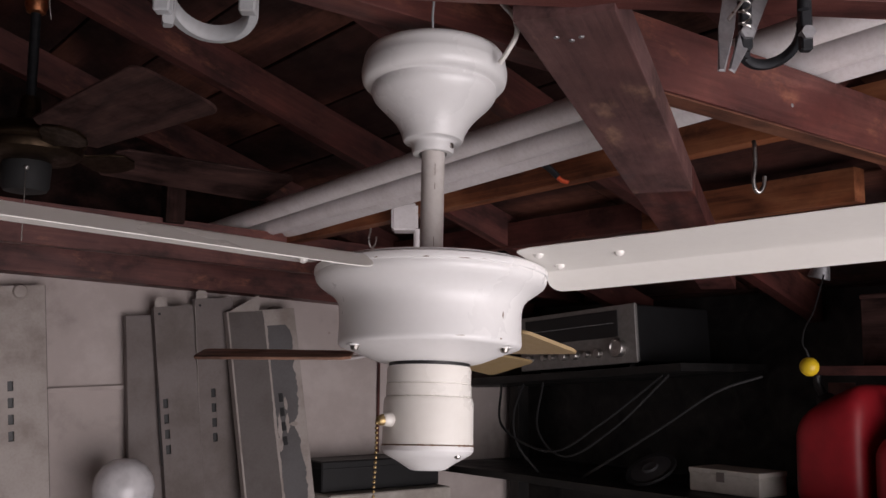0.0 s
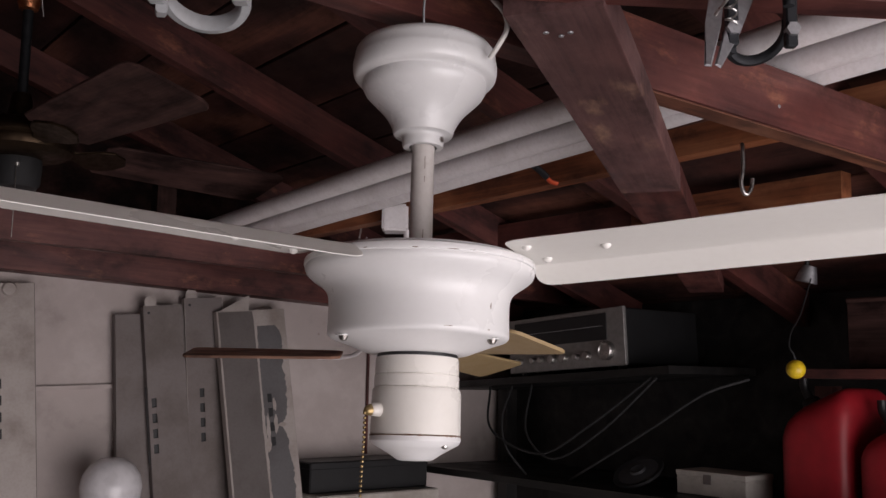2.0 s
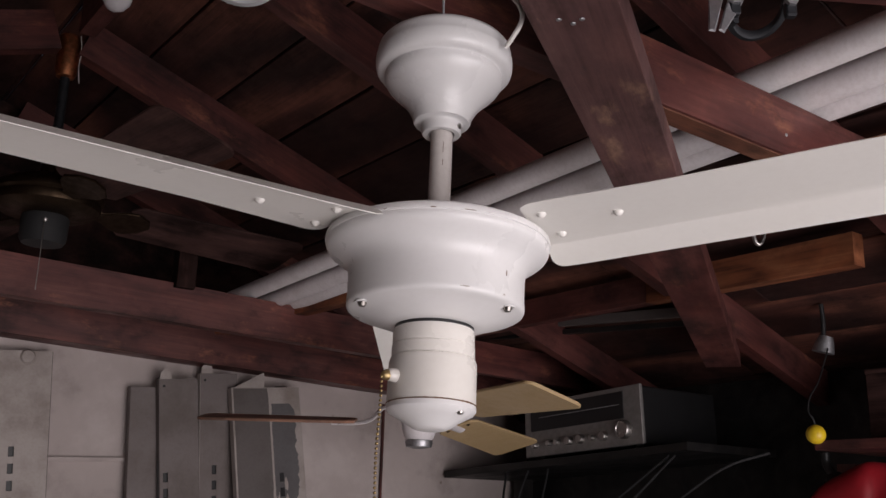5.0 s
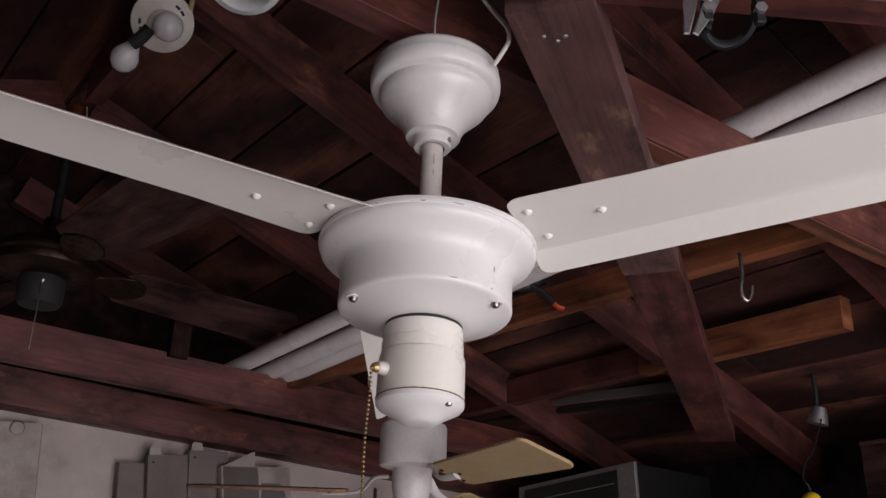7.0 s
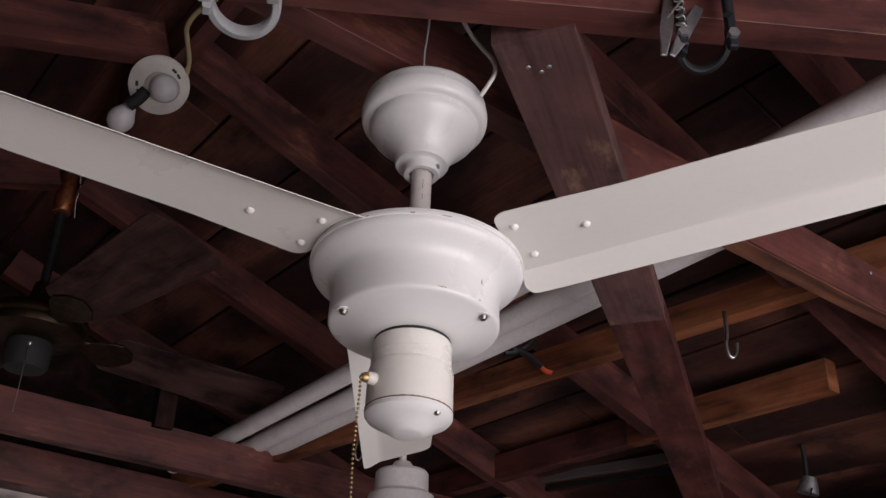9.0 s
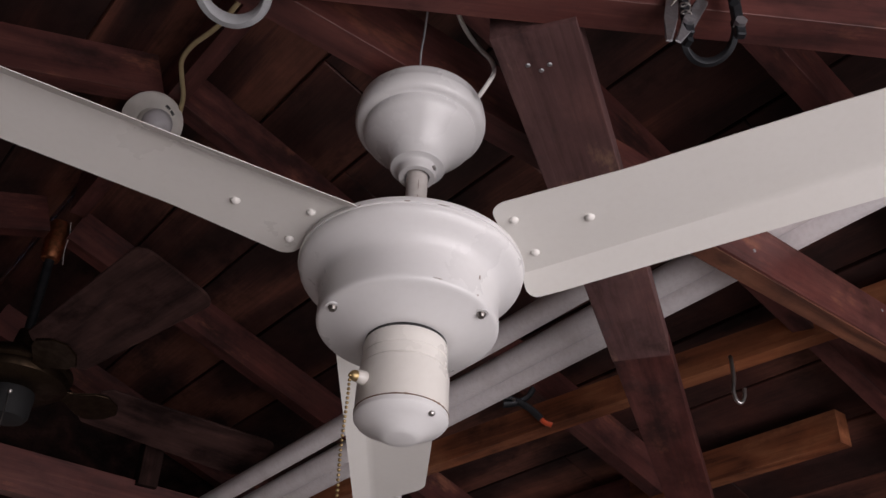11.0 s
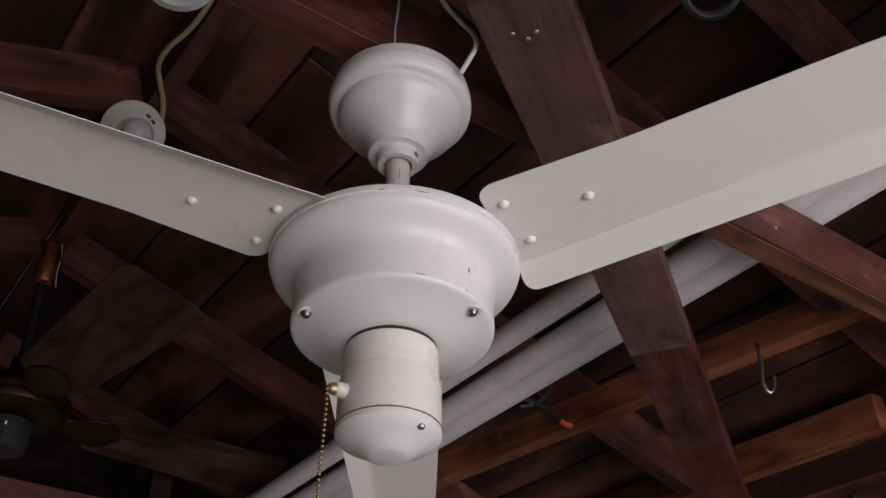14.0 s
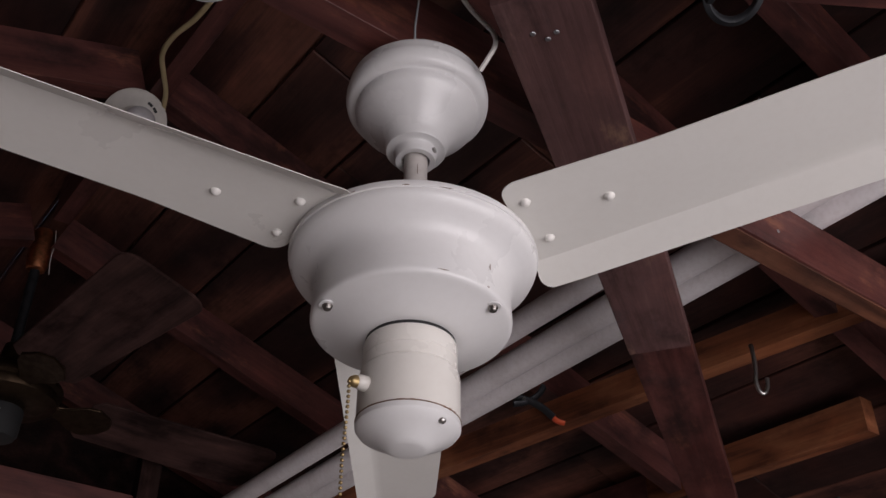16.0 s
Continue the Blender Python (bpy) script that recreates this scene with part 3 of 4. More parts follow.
for az, rise, z0, p0, p1, trim in ((-30.0, 0.028, 2.0755, 0.2, 4.0, 0.008), (90, 0.012, 2.0718, 2.5, 2.0, 0.009), (206.7, 0.032, 2.0705, 4.2, -2.0, 0.010)):
    m = pose(0, 0, z0 - FZ, 0, 0, az)
    blade = part("blade", fan_blade(0.106, 0.602, rise, p0, p1, trim), M_BLADE, fan, "long white steel blade with a bent edge, dusty on top", m, 30)
    blade.data.materials.append(M_DUST)
    for u, v in ((0.1223, -0.0218), (0.1204, 0.0314), (0.1864, 0.0072)):
        part("screw", dome(0.0048, 0.0042), M_BLADE, blade, "", pose(u, v, (0.0575 - v) * math.tan(radians(p0 + p1 * (u - 0.12) / 0.28)) + rise * max(0, u - 0.12), -5), 50)

# pull chain with its bushing
part("chain_bushing", lathe([(0.0, 0.0), (0.0062, 0.0), (0.0066, 0.0015), (0.006, 0.0085), (0.0045, 0.0105), (0.0, 0.0105)], 20), M_PORCELAIN, cup, "white bushing", Matrix.Translation((-0.0328, -0.0245, 1.9312 - FZ)) @ Vector((-0.78, -0.62, 0)).to_track_quat("Z", "Y").to_matrix().to_4x4(), 40)
part("chain_bell", lathe([(0.0, 0.0), (0.005, 0.0), (0.0052, 0.003), (0.004, 0.0065), (0.0022, 0.0085), (0.0, 0.009)], 20), M_BRASS, cup, "brass bell mouth", Matrix.Translation((-0.0398, -0.0292, 1.9312 - FZ)) @ Vector((-0.7, -0.66, -0.25)).to_track_quat("Z", "Y").to_matrix().to_4x4(), 40)
bm = bmesh.new()
z = 1.9275
while z > 1.62:
    x = -0.0462 - 0.002 * min(1.0, (1.93 - z) * 8) + 0.0006 * math.sin(z * 60)
    bmesh.ops.create_icosphere(bm, subdivisions=1, radius=0.00175, matrix=Matrix.Translation((x, -0.0365, z - FZ)))
    z -= 0.0043
top = Vector((-0.0462, -0.0365, 1.9275 - FZ))
plumb = Matrix.Translation(top) @ fan.matrix_world.to_3x3().inverted().to_4x4() @ Matrix.Translation(-top)
tagged(part("pull_chain", bm, M_BRASS, fan, "brass ball pull chain", plumb, 60), kind="stuff")

# cords above the canopy
thing("white_flex", tube([(0.063, -0.03, 2.268), (0.071, -0.036, 2.279), (0.0785, -0.04, 2.294), (0.076, -0.043, 2.308), (0.064, -0.047, 2.321), (0.05, -0.055, 2.335), (0.038, -0.07, 2.352), (0.036, -0.105, 2.36)], 0.0026, 8), M_CORD, None,
      "white flex looping from the canopy up to the joist", "cord", smooth=60)
thing("hanging_wire", tube([(0.0, -0.04, 2.284), (-0.001, -0.045, 2.31), (0.002, -0.05, 2.34), (0.006, -0.08, 2.37), (0.006, -0.108, 2.38)], 0.0012, 6), M_GREYPAINT, None, "thin grey wire above the canopy", "wire", smooth=60)

# chips in the enamel


def chip(r, az, z, length, height, tilt, lift):
    """A sliver of bare metal lying on a round part."""
    rng = random.Random(int(az * 10 + z * 1000))
    a = radians(az)
    out = [(-length / 2, 0), (-length * 0.2, height * rng.uniform(0.3, 0.5)), (length * 0.25, height * 0.5), (length / 2, height * 0.1), (length * 0.2, -height * 0.5), (-length * 0.3, -height * rng.uniform(0.2, 0.5))]
    m = Matrix.Translation((r * math.cos(a), r * math.sin(a), z - FZ)) @ pose(0, 0, 0, 0, 0, az + 90) @ pose(0, 0, 0, 90 + tilt)
    part("chip", slab(out, 0.0, lift, 0), M_CHIP, motor, "chip in the enamel", m)


for args in ((0.0866, -41, 2.025, 0.0016, 0.006, 0, 0.0004), (0.0869, -43, 2.003, 0.003, 0.001, 0, 0.0004),
             (0.1117, -75, 2.0662, 0.012, 0.0007, 0, 0.0004), (0.1117, -92, 2.0662, 0.006, 0.001, 0, 0.0004), (0.1117, -115, 2.0668, 0.004, 0.001, 0, 0.0004),
             (0.0869, -72, 2.0028, 0.009, 0.0007, 0, 0.0004), (0.1117, -66, 2.0672, 0.008, 0.0008, 0, 0.0004)):
    chip(*args)
# scratches down the rod
for z, h in ((2.172, 0.012), (2.155, 0.006), (2.10, 0.009)):
    part("scratch", box((-0.0003, -0.0117, z - FZ - h / 2), (0.0003, -0.0112, z - FZ + h / 2), 0), M_CHIP, motor, "scratch in the rod paint", pose(0.0015, -0.003, 0))

# ---- white pipes lying across the ties ----
def pipe(p0, p1, r, label):
    rot, length = along(p0, p1)
    bm = bmesh.new()
    prof = [(r * 0.86, 0.004), (r * 0.86, 0.0), (r, 0.0), (r, length), (r * 0.86, length), (r * 0.86, length - 0.004)]
    lathe(prof, 28, bm, Matrix.Rotation(radians(90), 4, "Y"))
    return thing("pipe", bm, M_PVC, Matrix.Translation(p0) @ rot, label, "pipe", "white pipes", smooth=40)


for off, lift, r, lab in ((0.0, 0.0, 0.0225, "long dusty white plastic pipe laid across the ties"), (0.074, -0.012, 0.024, "long white plastic pipe laid against another one"),
                          (0.123, -0.015, 0.0245, "thicker dusty white plastic pipe beside a thin one")):
    side = Vector((0.82, 0.57, 0)) * off
    pipe(Vector((-0.731, 1.936, 2.360 + lift)) + side, Vector((1.517, -1.008, 2.496 + lift)) + side, r, lab)


# ---- the spring clamp with an orange tip, on the fir purlin ----
def spring_clamp(m, tip, label, scale=1.0):
    c = empty("spring_clamp", m, label, "clamp", "spring clamps")
    k = scale
    part("upper_jaw", tube([(0, 0, 0), (0.03 * k, 0, -0.004 * k), (0.06 * k, 0, -0.016 * k), (0.085 * k, 0, -0.034 * k)], 0.010 * k, 8, flat=0.6), M_BLACKIRON, c, smooth=50)
    part("lower_jaw", tube([(0, 0.002, -0.016 * k), (0.025 * k, 0.002, -0.008 * k), (0.05 * k, 0.002, 0.012 * k), (0.062 * k, 0.002, 0.034 * k)], 0.009 * k, 8, flat=0.6), M_BLACKIRON, c, smooth=50)
    part("spring", tube([(0.02 * k + 0.006 * k * math.cos(a), 0.004 * a / 6.28 * k, -0.006 * k + 0.006 * k * math.sin(a)) for a in [i * 0.7 for i in range(28)]], 0.0011 * k, 6, curve=2), M_STEEL, c, "steel coil spring", smooth=50)
    part("rivet", lathe([(0, -0.011 * k), (0.004 * k, -0.011 * k), (0.004 * k, 0.011 * k), (0, 0.011 * k)], 12), M_STEEL, c, "", pose(0.02 * k, 0, -0.006 * k, 90), 40)
    part("tip", tube([(0.08 * k, 0, -0.031 * k), (0.092 * k, 0, -0.04 * k), (0.108 * k, 0, -0.043 * k)], 0.0075 * k, 8, flat=0.6), tip, c, "bright orange vinyl tip", smooth=50)
    return c


spring_clamp(Matrix.Translation((0.184, 1.105, 2.434)) @ pose(0, 0, 0, 0, 6, 6), M_ORANGE, "black spring clamp with an orange tip on a purlin")


# ---- hooks ----
def s_hook(p, h, r, wire, turn, label):
    x = Vector((math.cos(turn), math.sin(turn), 0))
    p = Vector(p)
    pts = [p + Vector((0, 0.004, r * 0.5)), p + Vector((0, 0, -r * 0.2)), p + Vector((0, 0, -h * 0.45)), p + x * (-r * 0.35) + Vector((0, 0, -h * 0.72)), p + x * (-r * 0.1) + Vector((0, 0, -h * 0.94)),
           p + x * (r * 0.6) + Vector((0, 0, -h)), p + x * (r * 1.3) + Vector((0, 0, -h * 0.86)), p + x * (r * 1.55) + Vector((0, 0, -h * 0.66))]
    return thing("hook", tube(pts, wire, 8), M_STEEL, None, label, "hook", "hooks", smooth=60)


s_hook((0.583, 0.80, 2.392), 0.088, 0.012, 0.0040, 0.2, "bright bent steel hook hanging under a purlin")
s_hook((-0.165, 1.55, 2.375), 0.085, 0.011, 0.0026, 0.5, "thin steel hook hanging from a purlin")


# ---- clamps on the joist ----
def jaw(name, cx, cy, r, z, bar, material, label, rise=0.1, width=1.6):
    """A C-shaped casting that reaches under the joist, its two arms standing up in front."""
    c = empty(name, pose(cx, cy, z), label, "clamp", "clamps")
    arc = [(r * math.cos(a), r * math.sin(a) * 0.9, 0.016 * (1 - math.sin(a)) if a < 3.2 else 0) for a in [radians(d) for d in range(-25, 206, 10)]]
    bm = bmesh.new()
    rings = []
    for i, q in enumerate(arc):
        q = Vector(q)
        n = Vector((q.x, q.y, 0)).normalized()
        a, b = bar, bar * width
        rings.append([bm.verts.new(q + n * (a * 0.5 * sx) + Vector((0, 0, b * 0.5 * sz))) for sx, sz in ((-1, -0.7), (-0.7, -1), (0.7, -1), (1, -0.7), (1, 0.7), (0.7, 1), (-0.7, 1), (-1, 0.7))])
    for a, b in zip(rings, rings[1:]):
        for k in range(8):
            bm.faces.new((a[k], b[k], b[(k + 1) % 8], a[(k + 1) % 8]))
    bm.faces.new(rings[0])
    bm.faces.new(rings[-1])
    part("frame", bm, material, c, smooth=40)
    for s in (-1, 1):
        part("arm", box((s * r - bar * 0.75, -r * 0.55 - bar * 0.7, 0.0), (s * r + bar * 0.75, -r * 0.55 + bar * 0.7, rise), 0.0015), material, c)
        part("bolt", lathe([(0, -0.006), (0.0055, -0.006), (0.006, -0.002), (0.006, 0.004), (0, 0.004)], 6), M_ZINC, c, "hexagon bolt head", Matrix.Translation((s * r, -r * 0.55 - bar * 0.7, 0.014)) @ pose(0, 0, 0, 90), 30)
    return c


jaw("pipe_clamp", -0.179, -0.168, 0.0335, 2.255, 0.009, M_GREYPAINT, "grey painted C-shaped pipe clamp under the joist", 0.09, 1.5)
blackjaw = jaw("c_clamp", 0.279, -0.148, 0.0245, 2.238, 0.0065, M_BLACKIRON, "black iron C-clamp hooked under the joist", 0.12, 1.3)
part("screw", lathe([(0, 0), (0.0045, 0), (0.0045, 0.07), (0, 0.07)], 12), M_BLACKIRON, blackjaw, "threaded screw", pose(0.018, -0.028, 0.03), 40)
jawclip = empty("spring_clip", pose(0.247, -0.172, 2.262), "worn grey steel spring clip on the joist", "clamp", "clamps")
for s, rz in ((-1, 0), (1, 0)):
    part("jaw", slab([(-0.003, 0.0), (0.003, 0.0), (0.0065, 0.04), (0.006, 0.1), (-0.006, 0.1), (-0.0065, 0.04)], -0.0012, 0.0012), M_ZINC, jawclip, "", pose(-0.012 + s * 0.004, 0, -0.045, 78, 18 + s * 9, 0 + s * 8))
part("spring", tube([(0.004 + 0.0045 * math.cos(i * 0.75), 0.0 + 0.0045 * math.sin(i * 0.75), 0.03 - 0.0012 * i) for i in range(34)], 0.0009, 6, curve=2), M_STEEL, jawclip, "coil spring", smooth=50)
part("wire", tube([(-0.012, -0.008, -0.005), (0.006, -0.012, 0.02), (0.018, -0.01, 0.05), (0.03, -0.006, 0.09)], 0.0013, 6), M_STEEL, jawclip, smooth=50)

# ---- lamp holder on the ridge, two bulbs ----
lamp = empty("lamp_holder", pose(-0.526, 0.616, 2.757), "white porcelain lamp holder with two unlit bulbs on the ridge", "lamp")
tilt = Vector((-0.28, 0.66, 0.70)).to_track_quat("Z", "Y").to_matrix().to_4x4()
part("box", lathe([(0, 0.0), (0.05, 0.0), (0.05, 0.035), (0, 0.035)], 8), M_ZINC, lamp, "galvanised junction box", tilt @ pose(0, 0, -0.008), 30)
part("holder", lathe([(0.0, -0.046), (0.022, -0.046), (0.026, -0.043), (0.028, -0.036), (0.05, -0.027), (0.057, -0.02), (0.057, -0.012), (0.053, -0.009), (0.0, -0.009)], 40), M_PORCELAIN, lamp, "white porcelain", tilt, 40)
for a in (330, 352, 120, 138):
    part("slot", box((-0.0025, -0.005, -0.001), (0.0025, 0.005, 0.001), 0.0005), M_BLACK, lamp, "", tilt @ pose(0.041 * math.cos(radians(a)), 0.041 * math.sin(radians(a)), -0.0315, 0, 0, a))


def bulb(parent, m, r):
    part("bulb", lathe([(0, -r * 2.3), (r * 0.4, -r * 2.2), (r * 0.8, -r * 1.85), (r, -r * 1.3), (r * 0.92, -r * 0.85), (r * 0.62, -r * 0.35), (r * 0.45, 0.0), (0.0, 0.0)], 28), M_BULB, parent, "frosted glass bulb", m, 60)


bulb(lamp, tilt @ pose(-0.008, 0.004, -0.03), 0.028)
part("adapter", tube([(-0.012, -0.024, -0.036), (-0.026, -0.02, -0.052), (-0.044, -0.014, -0.064)], 0.0125, 10), M_RUBBER, lamp, "charred black socket adapter", None, 50)
bulb(lamp, pose(-0.045, 0.0, -0.055, 25, 40, 0), 0.026)
thing("power_cable", tube([(-0.476, 0.612, 2.770), (-0.460, 0.565, 2.776), (-0.453, 0.513, 2.779), (-0.444, 0.471, 2.779), (-0.416, 0.431, 2.779), (-0.358, 0.376, 2.779), (-0.264, 0.25, 2.779), (0.104, -0.242, 2.779)], 0.0048, 8), M_TANCORD, None,
      "yellowed flat cable stapled under the ridge board", "cable", smooth=60)


# ---- the brown fan with a copper canopy ----
def flat_blade(length, root, wide, material, parent, m, t=0.006, corner=0.03, label=""):
    out = []
    for d in range(0, 91, 18):
        a = radians(d)
        out.append((length - corner + corner * math.sin(a), -wide + corner - corner * math.cos(a)))
    for d in range(0, 91, 18):
        a = radians(d)
        out.append((length - corner + corner * math.cos(a), wide - corner + corner * math.sin(a)))
    out += [(root + 0.02, wide * 0.82), (root, wide * 0.6), (root, -wide * 0.6), (root + 0.02, -wide * 0.82)]
    return part("blade", slab(out, -t / 2, t / 2, 0.0015), material, parent, label, m)


brown = empty("ceiling_fan", pose(-0.875, 1.12, 2.432), "dark bronze and walnut four-blade fan hung from the ridge", "ceiling fan")
part("canopy", lathe([(0, 0.425), (0.022, 0.423), (0.0265, 0.412), (0.0245, 0.333), (0.0205, 0.320), (0.014, 0.317), (0, 0.317)], 32), M_COPPER, brown, "polished copper collar with a thin wire beside it", smooth=40)
part("downrod", lathe([(0, 0.36), (0.011, 0.36), (0.011, 0.05), (0, 0.05)], 16), M_BLACKIRON, brown, "black rod", smooth=40)
part("lead_wire", tube([(0.03, -0.012, 0.42), (0.036, -0.014, 0.38), (0.034, -0.013, 0.34), (0.039, -0.012, 0.3)], 0.0011, 6), M_CORD, brown, "thin pale lead wire")
part("coupling", lathe([(0, 0.13), (0.02, 0.125), (0.024, 0.1), (0.03, 0.06), (0, 0.06)], 24), M_DARKMETAL, brown, smooth=40)
part("motor_housing", lathe([(0, 0.07), (0.045, 0.068), (0.085, 0.058), (0.11, 0.044), (0.118, 0.034), (0.121, 0.028), (0.121, 0.022), (0.114, 0.016), (0.116, 0.008), (0.113, -0.004), (0.1, -0.014), (0.075, -0.02), (0.055, -0.022), (0, -0.022)], 56),
     M_DARKMETAL, brown, "antique bronze housing with a bright band", smooth=35)
part("switch_cup", lathe([(0, -0.02), (0.05, -0.021), (0.052, -0.03), (0.05, -0.075), (0.044, -0.085), (0.02, -0.09), (0, -0.09)], 32), M_RUBBER, brown, "dark switch cup", smooth=35)
part("chain_knob", dome(0.006, 0.008), M_STEEL, brown, "bright chain outlet", pose(0.02, -0.046, -0.04), 50)
part("pull_chain", tube([(0.02, -0.05, -0.04), (0.022, -0.052, -0.11), (0.021, -0.05, -0.2)], 0.001, 6), M_NUT, brown, "thin pull chain")
for az in (-46, 44, 134, 224):
    m = pose(0, 0, 0.012, 0, 0, az) @ pose(0, 0, 0, -15, 0, 0)
    b = flat_blade(0.57 if az == 134 else 0.66, 0.18, 0.088, M_WALNUT, brown, m, corner=0.03, label="dark walnut blade")
    part("blade_iron", slab([(0.09, -0.012), (0.13, -0.016), (0.17, -0.045), (0.2, -0.05), (0.235, -0.03), (0.25, 0.0), (0.235, 0.03), (0.2, 0.05), (0.17, 0.045), (0.13, 0.016), (0.09, 0.012)], -0.0095, -0.0035), M_DARKMETAL, b, "cast bronze blade iron")

brown.scale = (0.98, 0.98, 0.98)

# ---- the small white fan with tan blades ----
tan = empty("ceiling_fan", pose(-0.042, 1.42, 2.02), "white fan with tan and brown blades hung from a purlin", "ceiling fan")
part("hanger_box", box((-0.062, -0.04, 0.292), (0.002, 0.03, 0.358), 0.006, 2), M_DULLWHITE, tan, "white painted hanger box")
part("downrod", lathe([(0, 0.3), (0.009, 0.3), (0.009, 0.2), (0, 0.2)], 16), M_DULLWHITE, tan, smooth=40)
part("motor_housing", lathe([(0, 0.235), (0.02, 0.232), (0.03, 0.215), (0.058, 0.21), (0.064, 0.203), (0.065, 0.16), (0.068, 0.156), (0.078, 0.15), (0.0805, 0.142), (0.0805, 0.06), (0.078, 0.052), (0.066, 0.048), (0.05, 0.046), (0, 0.046)], 48), M_DULLWHITE, tan, "dusty white cylindrical motor housing", smooth=35)
part("switch_cup", lathe([(0, 0.047), (0.044, 0.047), (0.047, 0.04), (0.047, -0.002), (0.044, -0.008), (0.04, -0.03), (0.034, -0.045), (0.03, -0.05), (0, -0.05)], 40), M_DULLWHITE, tan, "white switch cup", smooth=35)
part("fitter", lathe([(0, -0.05), (0.032, -0.05), (0.033, -0.056), (0.03, -0.066), (0.012, -0.07), (0, -0.07)], 32), M_ZINC, tan, "bare metal fitter", smooth=35)
for az, mat, lab, pitch in ((300, M_TAN, "tan blade underside", -16), (180, M_BROWNBLADE, "brown blade seen along its edge", -9), (60, M_TAN, "tan blade underside", -16)):
    m = pose(0, 0, -0.008 if az == 180 else 0.014, 0, 0, az) @ pose(0, 0, 0, pitch, 5 if az == 60 else 0, 0)
    b = flat_blade(0.52 if az == 180 else 0.545, 0.152 if az == 180 else 0.175, 0.07, mat, tan, m, t=0.007, corner=0.018, label=lab)
    part("blade_iron", tube([(0.055, 0.0, 0.035), (0.09, 0.0, 0.03), (0.115, 0, 0.004), (0.15, 0, -0.006), (0.21, 0, -0.008)], 0.011, 8, flat=0.35), M_DULLWHITE, b, "white painted blade iron", smooth=50)
    for u, v in ((0.19, 0.03), (0.19, -0.03), (0.22, 0.0)):
        part("screw", dome(0.005, 0.003), M_DARKMETAL, b, "", pose(u, v, -0.0038), 50)


# ---- steel panels leaning on the plaster wall ----
WROT = Matrix((AX, -BX, Vector((0, 0, 1)))).transposed().to_4x4()


def on_wall(s, z, off=0.0, lean=0.0, roll=0.0):
    """A pose at the foot of something on the plaster wall: X along it, Y into the wall, Z up."""
    return Matrix.Translation(at(s, WALL_Q + off, z)) @ WROT @ Matrix.Rotation(radians(lean), 4, "X") @ Matrix.Rotation(radians(roll), 4, "Y")


def panel(m, w, h, material, label, slots=None, flange=0.022, tab=True, edge=None):
    """A folded sheet-steel panel with a row of slots, two returned sides and a hanging tab."""
    p = empty("steel_panel", m, label, "panel", "steel panels")
    bm = bmesh.new()
    t = 0.0016
    cols = [0.0, w]
    zs = [0.0, h]
    if slots:
        sx, z0, n = slots
        cols = [0.0, sx - 0.0075, sx + 0.0075, w]
        zs = [0.0]
        for i in range(n):
            zs += [z0 + i * 0.0435, z0 + i * 0.0435 + 0.026]
        zs.append(h)
    for i, (xa, xb) in enumerate(zip(cols, cols[1:])):
        for j, (za, zb) in enumerate(zip(zs, zs[1:])):
            if slots and i == 1 and j % 2 == 1:
                continue
            for y in (0.0, -t):
                bm.faces.new([bm.verts.new(q) for q in ((xa, y, za), (xb, y, za), (xb, y, zb), (xa, y, zb))])
    bmesh.ops.remove_doubles(bm, verts=bm.verts, dist=0.0002)
    part("sheet", bm, material, p)
    if slots:
        # added black sheet: gives the slots their shaded depth
        part("backing", box((slots[0] - 0.02, 0.006, slots[1] - 0.03), (slots[0] + 0.02, 0.009, slots[1] + 0.19), 0), M_BLACK, p, "black sheet added behind the slots for their shade")
    part("side_flange", box((-t, -t, 0.0), (0.0, flange, h), 0.0004), edge or material, p, "pale scuffed folded edge")
    part("side_flange", box((w, -t, 0.0), (w + t, flange, h), 0.0004), edge or material, p, "pale scuffed folded edge")
    part("top_flange", box((0.0, 0.0, h - t), (w, flange, h), 0.0004), material, p)
    if tab:
        part("tab", slab([(0.004, 0.0), (0.04, 0.0), (0.036, 0.022), (0.03, 0.026), (0.012, 0.026), (0.004, 0.018)], -t, 0.0, 0), M_PALEGREY, p, "bent pale tab", pose(0, 0, h, 90))
        part("hole", lathe([(0, -0.0006), (0.004, -0.0006), (0.004, 0.0006), (0, 0.0006)], 12), M_BLACK, p, "", pose(0.014, -t - 0.0008, h - 0.02, 90))
    return p


panel(on_wall(0.080, 1.2, 0.05, roll=-4.5), 0.175, 0.985, M_PALEGREY, "pale grey slotted steel panel standing against the plaster wall", (0.083, 0.578, 4), edge=M_DARKGREY)
panel(on_wall(0.469, 1.2, 0.045, roll=-4.0), 0.2, 0.925, M_MIDGREY, "grey steel panel leaning on the plaster wall", None, tab=False, edge=M_MIDGREY)
panel(on_wall(0.582, 1.2, 0.07, roll=-6.5), 0.115, 0.955, M_MIDGREY, "grey slotted steel panel with a bent tab overlapping another one", (0.016, 0.535, 4), edge=M_MIDGREY)
panel(on_wall(0.691, 1.2, 0.05, roll=-5.0), 0.118, 0.985, M_MIDGREY, "grey slotted steel panel with a pale bent top", (0.045, 0.56, 4), edge=M_PALEGREY)
peeling = panel(on_wall(0.787, 1.2, 0.177, lean=-6.0, roll=-5.5), 0.227, 0.955, M_PALEGREY, "dark grey steel panel with peeling paint, tilted on the wall", edge=M_PALEGREY, tab=False)


